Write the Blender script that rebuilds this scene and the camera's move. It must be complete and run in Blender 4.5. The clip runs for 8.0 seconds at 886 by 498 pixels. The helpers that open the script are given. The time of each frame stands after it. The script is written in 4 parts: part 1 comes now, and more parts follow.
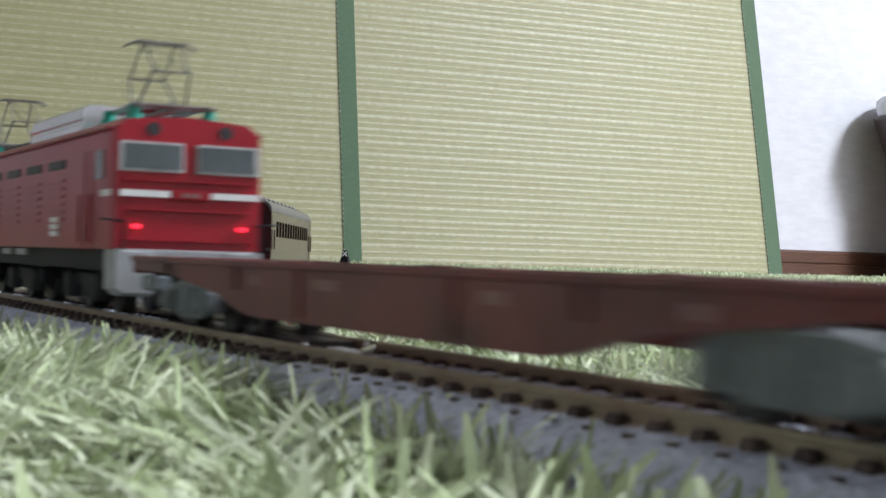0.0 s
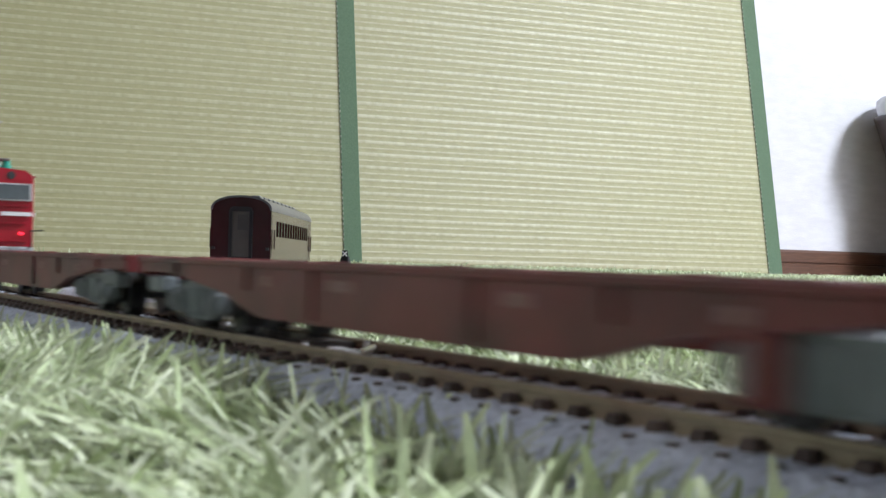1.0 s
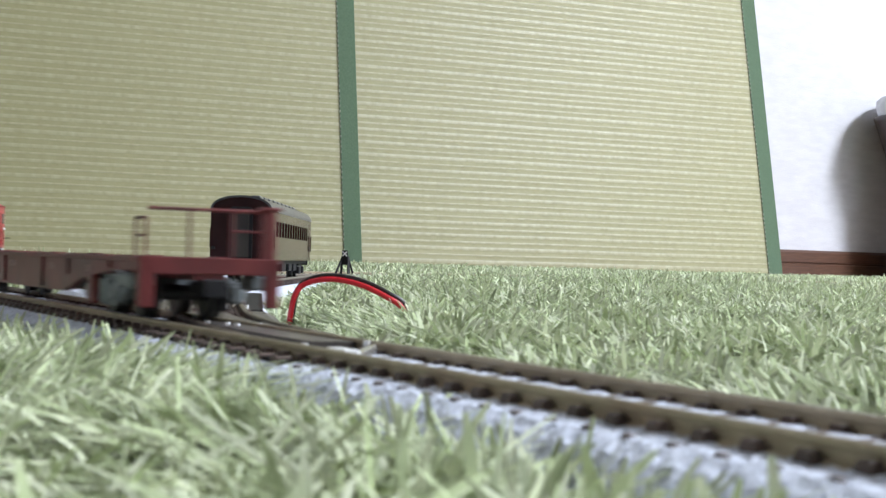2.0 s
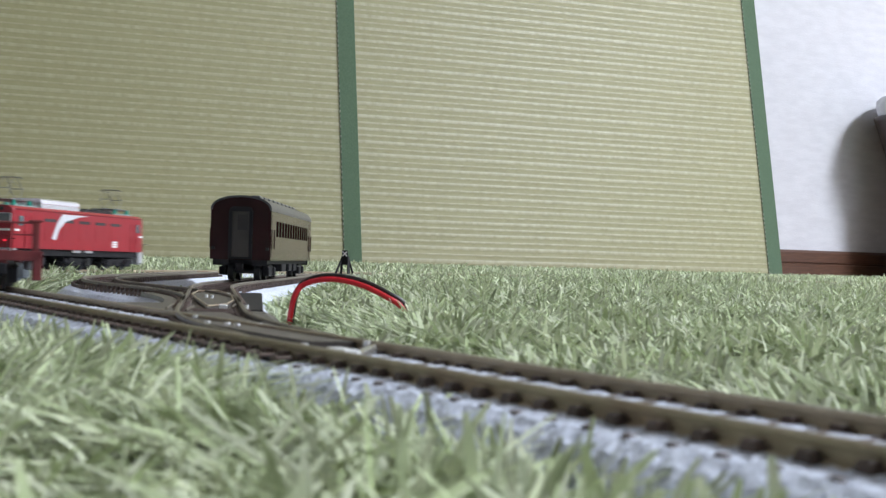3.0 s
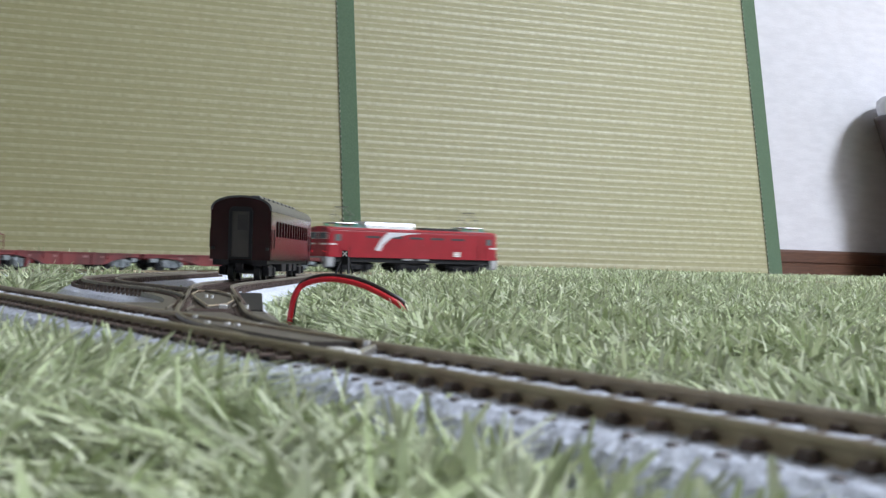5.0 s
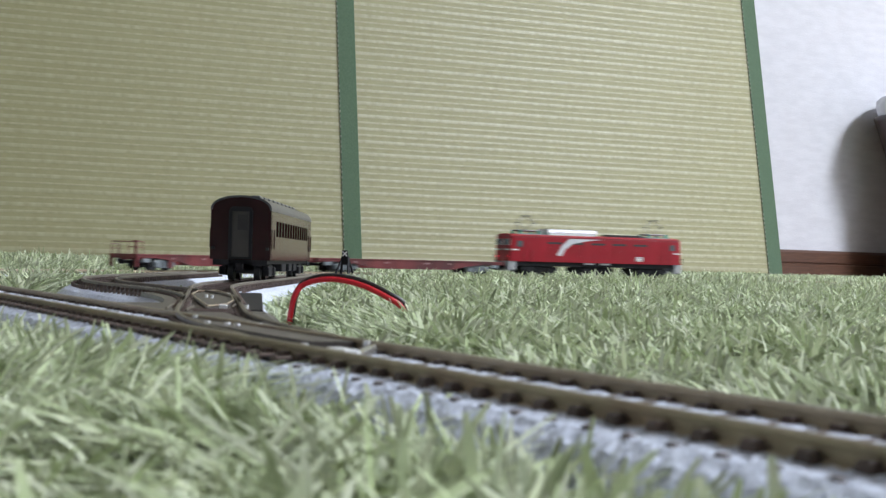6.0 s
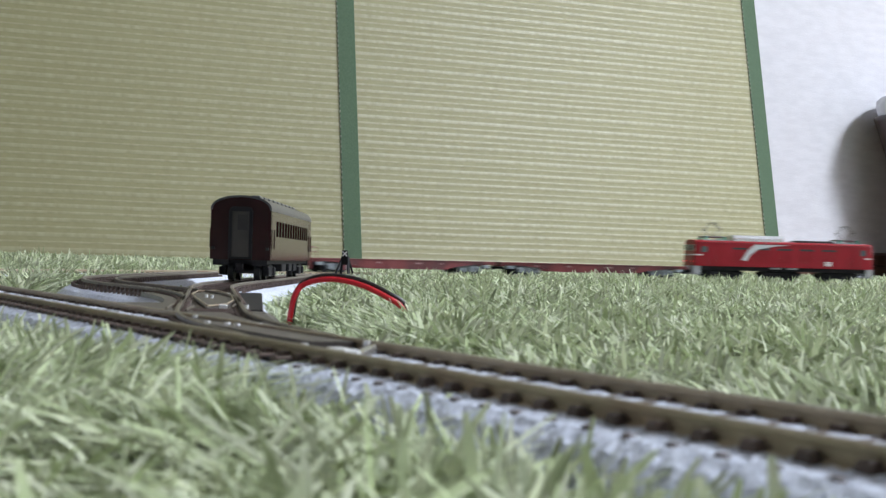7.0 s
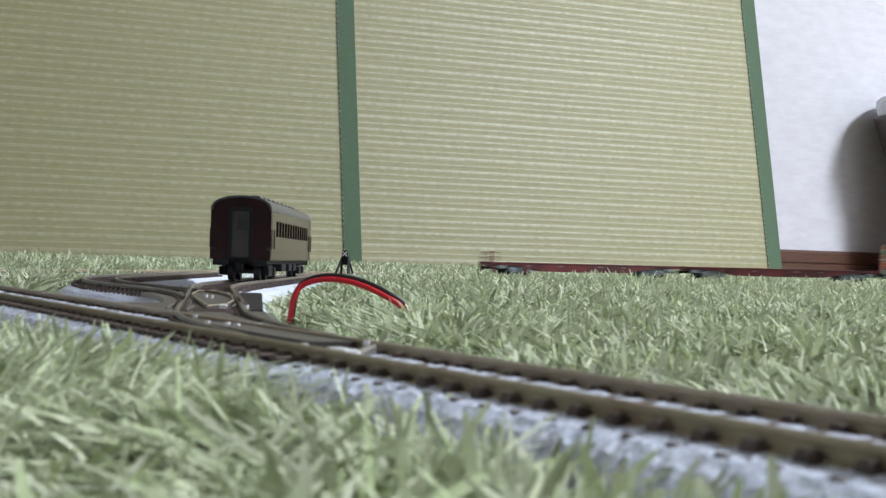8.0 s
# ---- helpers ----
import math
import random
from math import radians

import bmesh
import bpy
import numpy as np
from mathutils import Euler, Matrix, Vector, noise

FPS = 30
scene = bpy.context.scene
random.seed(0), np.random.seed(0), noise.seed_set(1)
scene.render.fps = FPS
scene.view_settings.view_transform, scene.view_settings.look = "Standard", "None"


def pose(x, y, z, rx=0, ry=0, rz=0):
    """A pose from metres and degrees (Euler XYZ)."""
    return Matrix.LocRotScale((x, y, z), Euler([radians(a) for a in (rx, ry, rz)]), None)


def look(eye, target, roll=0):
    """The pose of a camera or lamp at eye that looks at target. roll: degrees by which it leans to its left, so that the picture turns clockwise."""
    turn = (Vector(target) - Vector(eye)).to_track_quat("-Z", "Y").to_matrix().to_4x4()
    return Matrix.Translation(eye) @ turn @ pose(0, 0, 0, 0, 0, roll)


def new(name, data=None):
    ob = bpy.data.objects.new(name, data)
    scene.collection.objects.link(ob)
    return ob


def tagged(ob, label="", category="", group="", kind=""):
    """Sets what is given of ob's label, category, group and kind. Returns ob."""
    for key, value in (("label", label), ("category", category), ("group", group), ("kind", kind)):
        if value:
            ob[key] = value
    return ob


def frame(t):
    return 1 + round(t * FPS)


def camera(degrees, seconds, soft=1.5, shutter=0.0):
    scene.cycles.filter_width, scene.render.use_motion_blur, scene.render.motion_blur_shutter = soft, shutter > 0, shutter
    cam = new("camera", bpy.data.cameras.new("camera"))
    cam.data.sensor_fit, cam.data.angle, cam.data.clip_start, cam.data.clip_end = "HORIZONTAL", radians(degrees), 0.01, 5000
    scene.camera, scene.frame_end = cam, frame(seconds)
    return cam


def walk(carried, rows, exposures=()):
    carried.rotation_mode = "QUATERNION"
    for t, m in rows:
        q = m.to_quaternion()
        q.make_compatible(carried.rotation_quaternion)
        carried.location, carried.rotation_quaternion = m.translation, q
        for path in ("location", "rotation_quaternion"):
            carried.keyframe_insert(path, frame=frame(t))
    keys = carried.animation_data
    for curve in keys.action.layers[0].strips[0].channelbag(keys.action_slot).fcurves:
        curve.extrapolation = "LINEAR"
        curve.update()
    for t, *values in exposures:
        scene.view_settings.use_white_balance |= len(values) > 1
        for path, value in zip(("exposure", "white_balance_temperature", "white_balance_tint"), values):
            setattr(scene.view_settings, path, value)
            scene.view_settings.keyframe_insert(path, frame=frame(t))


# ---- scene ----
# Camera: a camcorder resting on the rug, close to a small railway loop.
RAIL = 0.009            # top of the rails above the rug's backing
cam = camera(33.9, 8.0, soft=1.35, shutter=0.8)
EYE = (0.0, 0.0, RAIL + 0.00801)
CAM = look(EYE, (0.0, EYE[1] + math.cos(0.0079), EYE[2] + math.sin(0.0079)), 1.66)
walk(cam, [(0.0, CAM), (8.0, CAM)], [(0.0, 0.27), (0.5, 0.33), (1.0, 0.42), (1.6, 0.45), (2.2, 0.3), (2.8, 0.08), (3.3, 0.0), (8.0, 0.0)])
cam.data.dof.use_dof = True
cam.data.dof.focus_distance = 0.9
cam.data.dof.aperture_fstop = 150.0

# ---- light: one ceiling lamp in a white room ----
world = bpy.data.worlds.new("world")
scene.world = world
world.use_nodes = True
world.node_tree.nodes["Background"].inputs[0].default_value = (0.75, 0.85, 1.0, 1)
world.node_tree.nodes["Background"].inputs[1].default_value = 0.08

YAW = radians(24.0)
E1 = Vector((math.cos(YAW), math.sin(YAW), 0))
E2 = Vector((-math.sin(YAW), math.cos(YAW), 0))


def room(a, b, z=0.0):
    """A place in the room: a along the back wall, b towards it."""
    return E1 * a + E2 * b + Vector((0, 0, z))


LAMP = room(2.85, -0.3, 2.30)
lamp_data = bpy.data.lights.new("lamp_light", "AREA")
lamp_data.shape, lamp_data.size, lamp_data.energy = "DISK", 0.75, 213.0
lamp_data.color = (0.92, 1.0, 1.13)
lamp_light = new("lamp_light", lamp_data)
lamp_light.matrix_world = Matrix.Translation(LAMP + Vector((0, 0, -0.06)))


# ---- materials ----
def mat(name, c1, c2=None, rough=0.6, metal=0.0, scale=400.0, detail=4.0, bump=0.0, bscale=None, dist=0.0002,
        stretch=(1, 1, 1), rnd=0.0, island=0.0, emit=0.0, spec=0.5, spots=None, coat=0.0, through_light=0.0, strand=None):
    """A painted, plastic or fibre surface: two colours mixed by noise, a finer noise for relief."""
    m = bpy.data.materials.new(name)
    m.use_nodes = True
    nt = m.node_tree
    n, l = nt.nodes, nt.links
    b = n["Principled BSDF"]
    b.inputs["Roughness"].default_value = rough
    b.inputs["Metallic"].default_value = metal
    b.inputs["Specular IOR Level"].default_value = spec
    b.inputs["Coat Weight"].default_value = coat
    b.inputs["Coat Roughness"].default_value = 0.12
    co = n.new("ShaderNodeTexCoord")
    mp = n.new("ShaderNodeMapping")
    mp.inputs["Scale"].default_value = stretch
    l.new(co.outputs["Object"], mp.inputs["Vector"])
    tex = n.new("ShaderNodeTexNoise")
    tex.inputs["Scale"].default_value, tex.inputs["Detail"].default_value = scale, detail
    l.new(mp.outputs["Vector"], tex.inputs["Vector"])
    ramp = n.new("ShaderNodeValToRGB")
    ramp.color_ramp.elements[0].position, ramp.color_ramp.elements[1].position = 0.32, 0.68
    ramp.color_ramp.elements[0].color = (*c1, 1)
    ramp.color_ramp.elements[1].color = (*(c2 or c1), 1)
    l.new(tex.outputs["Fac"], ramp.inputs["Fac"])
    out = ramp.outputs["Color"]
    if spots:
        t2 = n.new("ShaderNodeTexNoise")
        t2.inputs["Scale"].default_value, t2.inputs["Detail"].default_value = spots[1], 3.0
        l.new(mp.outputs["Vector"], t2.inputs["Vector"])
        r2 = n.new("ShaderNodeValToRGB")
        r2.color_ramp.elements[0].position, r2.color_ramp.elements[1].position = 0.52, 0.66
        l.new(t2.outputs["Fac"], r2.inputs["Fac"])
        mx = n.new("ShaderNodeMix")
        mx.data_type = "RGBA"
        l.new(r2.outputs["Color"], mx.inputs[0])
        l.new(out, mx.inputs[6])
        mx.inputs[7].default_value = (*spots[0], 1)
        out = mx.outputs[2]
    if strand:
        gm = n.new("ShaderNodeNewGeometry")
        mul = n.new("ShaderNodeMath")
        mul.operation = "MULTIPLY"
        mul.inputs[1].default_value = 7.31
        fr = n.new("ShaderNodeMath")
        fr.operation = "FRACT"
        l.new(gm.outputs["Random Per Island"], mul.inputs[0])
        l.new(mul.outputs[0], fr.inputs[0])
        r4 = n.new("ShaderNodeValToRGB")
        r4.color_ramp.elements[0].position, r4.color_ramp.elements[1].position = 0.35, 1.0
        l.new(fr.outputs[0], r4.inputs["Fac"])
        m4 = n.new("ShaderNodeMix")
        m4.data_type = "RGBA"
        l.new(r4.outputs["Color"], m4.inputs[0])
        l.new(out, m4.inputs[6])
        m4.inputs[7].default_value = (*strand, 1)
        out = m4.outputs[2]
    if rnd or island:
        hs = n.new("ShaderNodeHueSaturation")
        src = n.new("ShaderNodeNewGeometry").outputs["Random Per Island"] if island else n.new("ShaderNodeObjectInfo").outputs["Random"]
        mr = n.new("ShaderNodeMapRange")
        k = rnd or island
        mr.inputs["To Min"].default_value, mr.inputs["To Max"].default_value = 1 - k, 1 + k
        l.new(src, mr.inputs["Value"])
        l.new(mr.outputs["Result"], hs.inputs["Value"])
        l.new(out, hs.inputs["Color"])
        out = hs.outputs["Color"]
    l.new(out, b.inputs["Base Color"])
    if emit:
        l.new(out, b.inputs["Emission Color"])
        b.inputs["Emission Strength"].default_value = emit
    if through_light:
        tr = n.new("ShaderNodeBsdfTranslucent")
        l.new(out, tr.inputs["Color"])
        ms = n.new("ShaderNodeMixShader")
        ms.inputs[0].default_value = through_light
        l.new(b.outputs[0], ms.inputs[1])
        l.new(tr.outputs[0], ms.inputs[2])
        l.new(ms.outputs[0], n["Material Output"].inputs["Surface"])
    if bump:
        t3 = n.new("ShaderNodeTexNoise")
        t3.inputs["Scale"].default_value, t3.inputs["Detail"].default_value = bscale or scale * 4, 3.0
        l.new(mp.outputs["Vector"], t3.inputs["Vector"])
        bm_ = n.new("ShaderNodeBump")
        bm_.inputs["Strength"].default_value, bm_.inputs["Distance"].default_value = bump, dist
        l.new(t3.outputs["Fac"], bm_.inputs["Height"])
        l.new(bm_.outputs["Normal"], b.inputs["Normal"])
    return m


M_WALL = mat("wallpaper", (0.54, 0.535, 0.56), (0.60, 0.595, 0.62), 0.75, scale=60, bump=0.5, bscale=420, dist=0.0010, stretch=(0.5, 0.5, 1.6))
M_CEIL = mat("ceiling_board", (0.82, 0.82, 0.80), (0.86, 0.86, 0.85), 0.8, scale=8)
M_BASE = mat("baseboard_wood", (0.065, 0.028, 0.016), (0.11, 0.05, 0.028), 0.4, scale=30, stretch=(1, 1, 12), bump=0.2)
M_FLOOR = mat("floor_wood", (0.20, 0.12, 0.06), (0.30, 0.18, 0.09), 0.4, scale=18, stretch=(1, 8, 1), bump=0.1)
M_RUSH = mat("rush_weave", (0.240, 0.222, 0.112), (0.280, 0.260, 0.135), 0.52, scale=70, detail=6, stretch=(1, 1, 1.6), bump=0.3, bscale=900, dist=0.0006, spec=0.3,
             spots=((0.270, 0.252, 0.130), 14))
# paler than the weave: the ribs' highlights are put into this colour
M_CORD = mat("rush_cord_highlight", (0.270, 0.252, 0.135), (0.345, 0.327, 0.20), 0.42, scale=60, detail=6, stretch=(1.6, 1, 0.8), bump=0.3, bscale=1200, spec=0.35)
M_HERI = mat("border_cloth", (0.048, 0.092, 0.045), (0.064, 0.112, 0.058), 0.75, scale=500, bump=0.4, bscale=2500)
M_STITCH = mat("stitch_thread", (0.08, 0.09, 0.06), (0.28, 0.29, 0.22), 0.8, scale=160)
M_RUGBACK = mat("rug_backing", (0.05, 0.07, 0.03), (0.10, 0.13, 0.06), 0.95, scale=300, bump=0.5)
M_PILE = mat("pile_yarn", (0.38, 0.45, 0.235), (0.52, 0.59, 0.365), 0.75, scale=130, detail=3, island=0.34, spots=((0.66, 0.70, 0.49), 210), spec=0.3, through_light=0.18, strand=(0.68, 0.71, 0.54))
M_BALLAST = mat("ballast_stone", (0.58, 0.62, 0.72), (0.76, 0.805, 0.92), 0.85, scale=900, detail=5, bump=0.7, bscale=1500, dist=0.0004,
                spots=((0.42, 0.45, 0.53), 1100))
M_TIE = mat("sleeper_plastic", (0.075, 0.049, 0.041), (0.115, 0.080, 0.067), 0.55, scale=600, rnd=0.25, bump=0.2)
M_BED = mat("turnout_base_plastic", (0.075, 0.066, 0.060), (0.115, 0.102, 0.094), 0.42, scale=500, bump=0.3, bscale=2500)
M_RAIL = mat("nickel_rail_weathered", (0.35, 0.288, 0.19), (0.43, 0.362, 0.245), 0.45, metal=0.1, scale=300, bump=0.15, spots=((0.33, 0.24, 0.165), 60))
M_RAIL_D = mat("blackened_rail", (0.105, 0.090, 0.070), (0.165, 0.142, 0.112), 0.4, metal=0.2, scale=300, bump=0.15)
M_RAIL_G = mat("dull_grey_rail", (0.17, 0.15, 0.12), (0.235, 0.21, 0.17), 0.45, metal=0.15, scale=300, bump=0.15)
M_RAILTOP = mat("rail_head_polish", (0.27, 0.24, 0.18), (0.33, 0.295, 0.22), 0.35, metal=0.4, scale=400)
M_METAL = mat("bright_metal", (0.75, 0.75, 0.74), (0.85, 0.85, 0.84), 0.25, metal=0.9, scale=900)
M_RED = mat("loco_red_plastic", (0.315, 0.006, 0.017), (0.36, 0.008, 0.021), 0.28, scale=120, bump=0.04, spec=0.5)
M_REDROOF = mat("loco_roof_red", (0.20, 0.010, 0.016), (0.28, 0.013, 0.022), 0.4, scale=150)
M_SILVER = mat("silver_cover", (0.82, 0.83, 0.86), (0.90, 0.91, 0.94), 0.25, metal=0.75, scale=200)
M_WHITE = mat("white_stripe_paint", (0.80, 0.80, 0.80), (0.88, 0.88, 0.87), 0.4, scale=400)
M_SKIRT = mat("skirt_grey", (0.33, 0.335, 0.34), (0.42, 0.425, 0.43), 0.5, scale=300)
M_BLACK = mat("black_plastic", (0.012, 0.012, 0.014), (0.022, 0.021, 0.023), 0.6, scale=400, bump=0.1, spec=0.2)
M_DKGREY = mat("dark_grey_plastic", (0.028, 0.029, 0.031), (0.05, 0.051, 0.054), 0.5, scale=400, bump=0.1)
M_BOGIE = mat("bogie_grey", (0.145, 0.165, 0.175), (0.22, 0.245, 0.255), 0.55, scale=350, bump=0.2)
M_GLASS = mat("cab_glass_tint", (0.065, 0.08, 0.085), (0.10, 0.12, 0.125), 0.1, scale=200, spec=0.8)
M_FRAME = mat("window_frame_grey", (0.45, 0.46, 0.46), (0.55, 0.56, 0.56), 0.35, scale=400)
M_TEAL = mat("insulator_green", (0.02, 0.30, 0.22), (0.03, 0.38, 0.28), 0.4, scale=400)
M_TAIL = mat("tail_lamp_red", (1.0, 0.02, 0.05), (1.0, 0.03, 0.06), 0.4, emit=1.6)
M_BROWN = mat("flatcar_red_brown", (0.128, 0.017, 0.019), (0.175, 0.029, 0.029), 0.42, scale=160, bump=0.08, spots=((0.075, 0.015, 0.016), 60))
M_MARK = mat("faded_lettering", (0.28, 0.16, 0.15), (0.33, 0.20, 0.19), 0.6, scale=800)
M_COACH = mat("coach_brown_plastic", (0.022, 0.005, 0.006), (0.030, 0.007, 0.008), 0.2, scale=160, spec=0.3)
M_CROOF = mat("coach_roof_grey", (0.055, 0.055, 0.058), (0.08, 0.08, 0.084), 0.3, scale=220, spec=0.4)
M_CDOOR = mat("vestibule_door_glass", (0.04, 0.034, 0.028), (0.07, 0.06, 0.05), 0.35, scale=120)
M_WIN = mat("coach_window_dark", (0.02, 0.018, 0.016), (0.035, 0.03, 0.026), 0.5, scale=160)
M_WIRE_R = mat("red_wire", (0.50, 0.008, 0.018), (0.58, 0.012, 0.024), 0.3, scale=200)
M_WIRE_K = mat("black_wire", (0.010, 0.009, 0.009), (0.02, 0.018, 0.018), 0.35, scale=200)
M_DWOOD = mat("dark_wood", (0.022, 0.013, 0.010), (0.05, 0.028, 0.02), 0.4, scale=25, stretch=(8, 8, 1), bump=0.1)
M_CLOTH = mat("white_cloth", (0.62, 0.63, 0.66), (0.74, 0.75, 0.78), 0.9, scale=40, bump=0.3, bscale=500)
M_LAMP = mat("lamp_diffuser", (1, 0.99, 0.96), (1, 0.99, 0.96), 0.5, emit=2.0)


# ---- building helpers (lengths in millimetres inside meshes) ----
def link(name, bm, material, parent=None, label="", smooth=False, unit=0.001):
    me = bpy.data.meshes.new(name)
    bmesh.ops.scale(bm, vec=(unit, unit, unit), verts=bm.verts)
    bmesh.ops.recalc_face_normals(bm, faces=bm.faces)
    bm.to_mesh(me)
    bm.free()
    me.materials.append(material)
    if smooth:
        for p in me.polygons:
            p.use_smooth = True
    ob = new(name, me)
    if parent:
        ob.parent = parent
    if label:
        tagged(ob, label)
    return ob


def part(name, bm, material, parent, label="", smooth=False):
    return link(name, bm, material, parent, label, smooth)


def box(bm, x0, x1, y0, y1, z0, z1, bevel=0.0, seg=1):
    t = bmesh.new()
    bmesh.ops.create_cube(t, size=1.0)
    for v in t.verts:
        v.co = Vector(((x0 + x1) / 2 + v.co.x * (x1 - x0), (y0 + y1) / 2 + v.co.y * (y1 - y0), (z0 + z1) / 2 + v.co.z * (z1 - z0)))
    if bevel:
        bmesh.ops.bevel(t, geom=t.edges[:], offset=bevel, segments=seg, affect="EDGES", profile=0.5)
    merge(bm, t)
    return bm


def merge(bm, t, m=None):
    if m is not None:
        bmesh.ops.transform(t, matrix=m, verts=t.verts)
    me = bpy.data.meshes.new("tmp")
    t.to_mesh(me)
    t.free()
    bm.from_mesh(me)
    bpy.data.meshes.remove(me)


def rod(bm, a, b, r, n=8, r2=None):
    a, b = Vector(a), Vector(b)
    t = bmesh.new()
    bmesh.ops.create_cone(t, cap_ends=True, segments=n, radius1=r, radius2=r if r2 is None else r2, depth=(b - a).length)
    q = (b - a).to_track_quat("Z", "Y").to_matrix().to_4x4()
    merge(bm, t, Matrix.Translation((a + b) / 2) @ q)
    return bm


def prism(bm, outline, axis, lo, hi, bevel=0.0):
    """An outline of (u, w) drawn out between lo and hi along axis x or y; w is height."""
    t = bmesh.new()
    ring = []
    for s in (lo, hi):
        ring.append([t.verts.new((s, u, w) if axis == "x" else (u, s, w)) for u, w in outline])
    k = len(outline)
    t.faces.new(ring[0])
    t.faces.new(ring[1][::-1])
    for i in range(k):
        t.faces.new((ring[0][i], ring[0][(i + 1) % k], ring[1][(i + 1) % k], ring[1][i]))
    if bevel:
        bmesh.ops.recalc_face_normals(t, faces=t.faces)
        bmesh.ops.bevel(t, geom=t.edges[:], offset=bevel, segments=2, affect="EDGES", profile=0.5)
    merge(bm, t)
    return bm


def tube(bm, pts, r, n=10):
    """A round cable through points."""
    pts = [Vector(p) for p in pts]
    rings = []
    for i, p in enumerate(pts):
        d = (pts[min(i + 1, len(pts) - 1)] - pts[max(i - 1, 0)]).normalized()
        q = d.to_track_quat("Z", "Y").to_matrix()
        rings.append([bm.verts.new(p + q @ Vector((r * math.cos(2 * math.pi * k / n), r * math.sin(2 * math.pi * k / n), 0))) for k in range(n)])
    for a, b in zip(rings, rings[1:]):
        for k in range(n):
            bm.faces.new((a[k], a[(k + 1) % n], b[(k + 1) % n], b[k]))
    bm.faces.new(rings[0])
    bm.faces.new(rings[-1][::-1])
    return bm


def empty(name, m=None):
    ob = new(name)
    ob.empty_display_size = 0.01
    if m is not None:
        ob.matrix_world = m
    return ob


# ---- the room ----
def slab(name, a0, a1, b0, b1, z0, z1, material, label, parent=None):
    bm = bmesh.new()
    box(bm, a0, a1, b0, b1, z0, z1)
    ob = link(name, bm, material, parent, unit=1.0)
    if parent is None:
        ob.rotation_euler = (0, 0, YAW)
        tagged(ob, label, kind="structure")
    return ob


A0, A1, B0, B1, HT = -1.5, 5.0, -1.0, 2.449, 2.40
slab("floor", A0 - .1, A1 + .1, B0 - .1, B1 + .1, -0.06, -0.006, M_FLOOR, "brown wooden floor under the rug")
slab("ceiling", A0 - .1, A1 + .1, B0 - .1, B1 + .1, HT, HT + 0.06, M_CEIL, "plain white ceiling")
slab("wall_north", A0 - .1, A1 + .1, B1, B1 + 0.1, -0.006, HT, M_WALL, "white embossed wallpaper wall behind the mats")
slab("wall_south", A0 - .1, A1 + .1, B0 - 0.1, B0, -0.006, HT, M_WALL, "white wallpaper wall")
slab("wall_west", A0 - 0.1, A0, B0, B1, -0.006, HT, M_WALL, "white wallpaper wall")
slab("wall_east", A1, A1 + 0.1, B0, B1, -0.006, HT, M_WALL, "white wallpaper wall")


def baseboard():
    bm = bmesh.new()
    prism(bm, [(B1, -0.006), (B1 - 0.012, -0.006), (B1 - 0.012, 0.030), (B1 - 0.009, 0.0315), (B1 - 0.009, 0.0335), (B1 - 0.012, 0.035),
               (B1 - 0.012, 0.055), (B1 - 0.009, 0.060), (B1, 0.060)], "x", A0, A1)
    ob = link("baseboard", bm, M_BASE, unit=1.0)
    ob.rotation_euler = (0, 0, YAW)
    tagged(ob, "dark brown wooden baseboard with a groove", kind="structure")


baseboard()


def ceiling_lamp():
    th = empty("ceiling_lamp", Matrix.Translation((LAMP.x, LAMP.y, HT)))
    bm = bmesh.new()
    rod(bm, (0, 0, -45), (0, 0, 0), 280, 40)
    part("lamp_base", bm, M_WHITE, th)
    bm = bmesh.new()
    t = bmesh.new()
    bmesh.ops.create_uvsphere(t, u_segments=32, v_segments=12, radius=250)
    merge(bm, t, Matrix.Translation((0, 0, -45)) @ Matrix.Diagonal((1, 1, 0.18, 1)))
    part("diffuser", bm, M_LAMP, th, smooth=True)
    tagged(th, "round white ceiling lamp, switched on", "lamp")


ceiling_lamp()


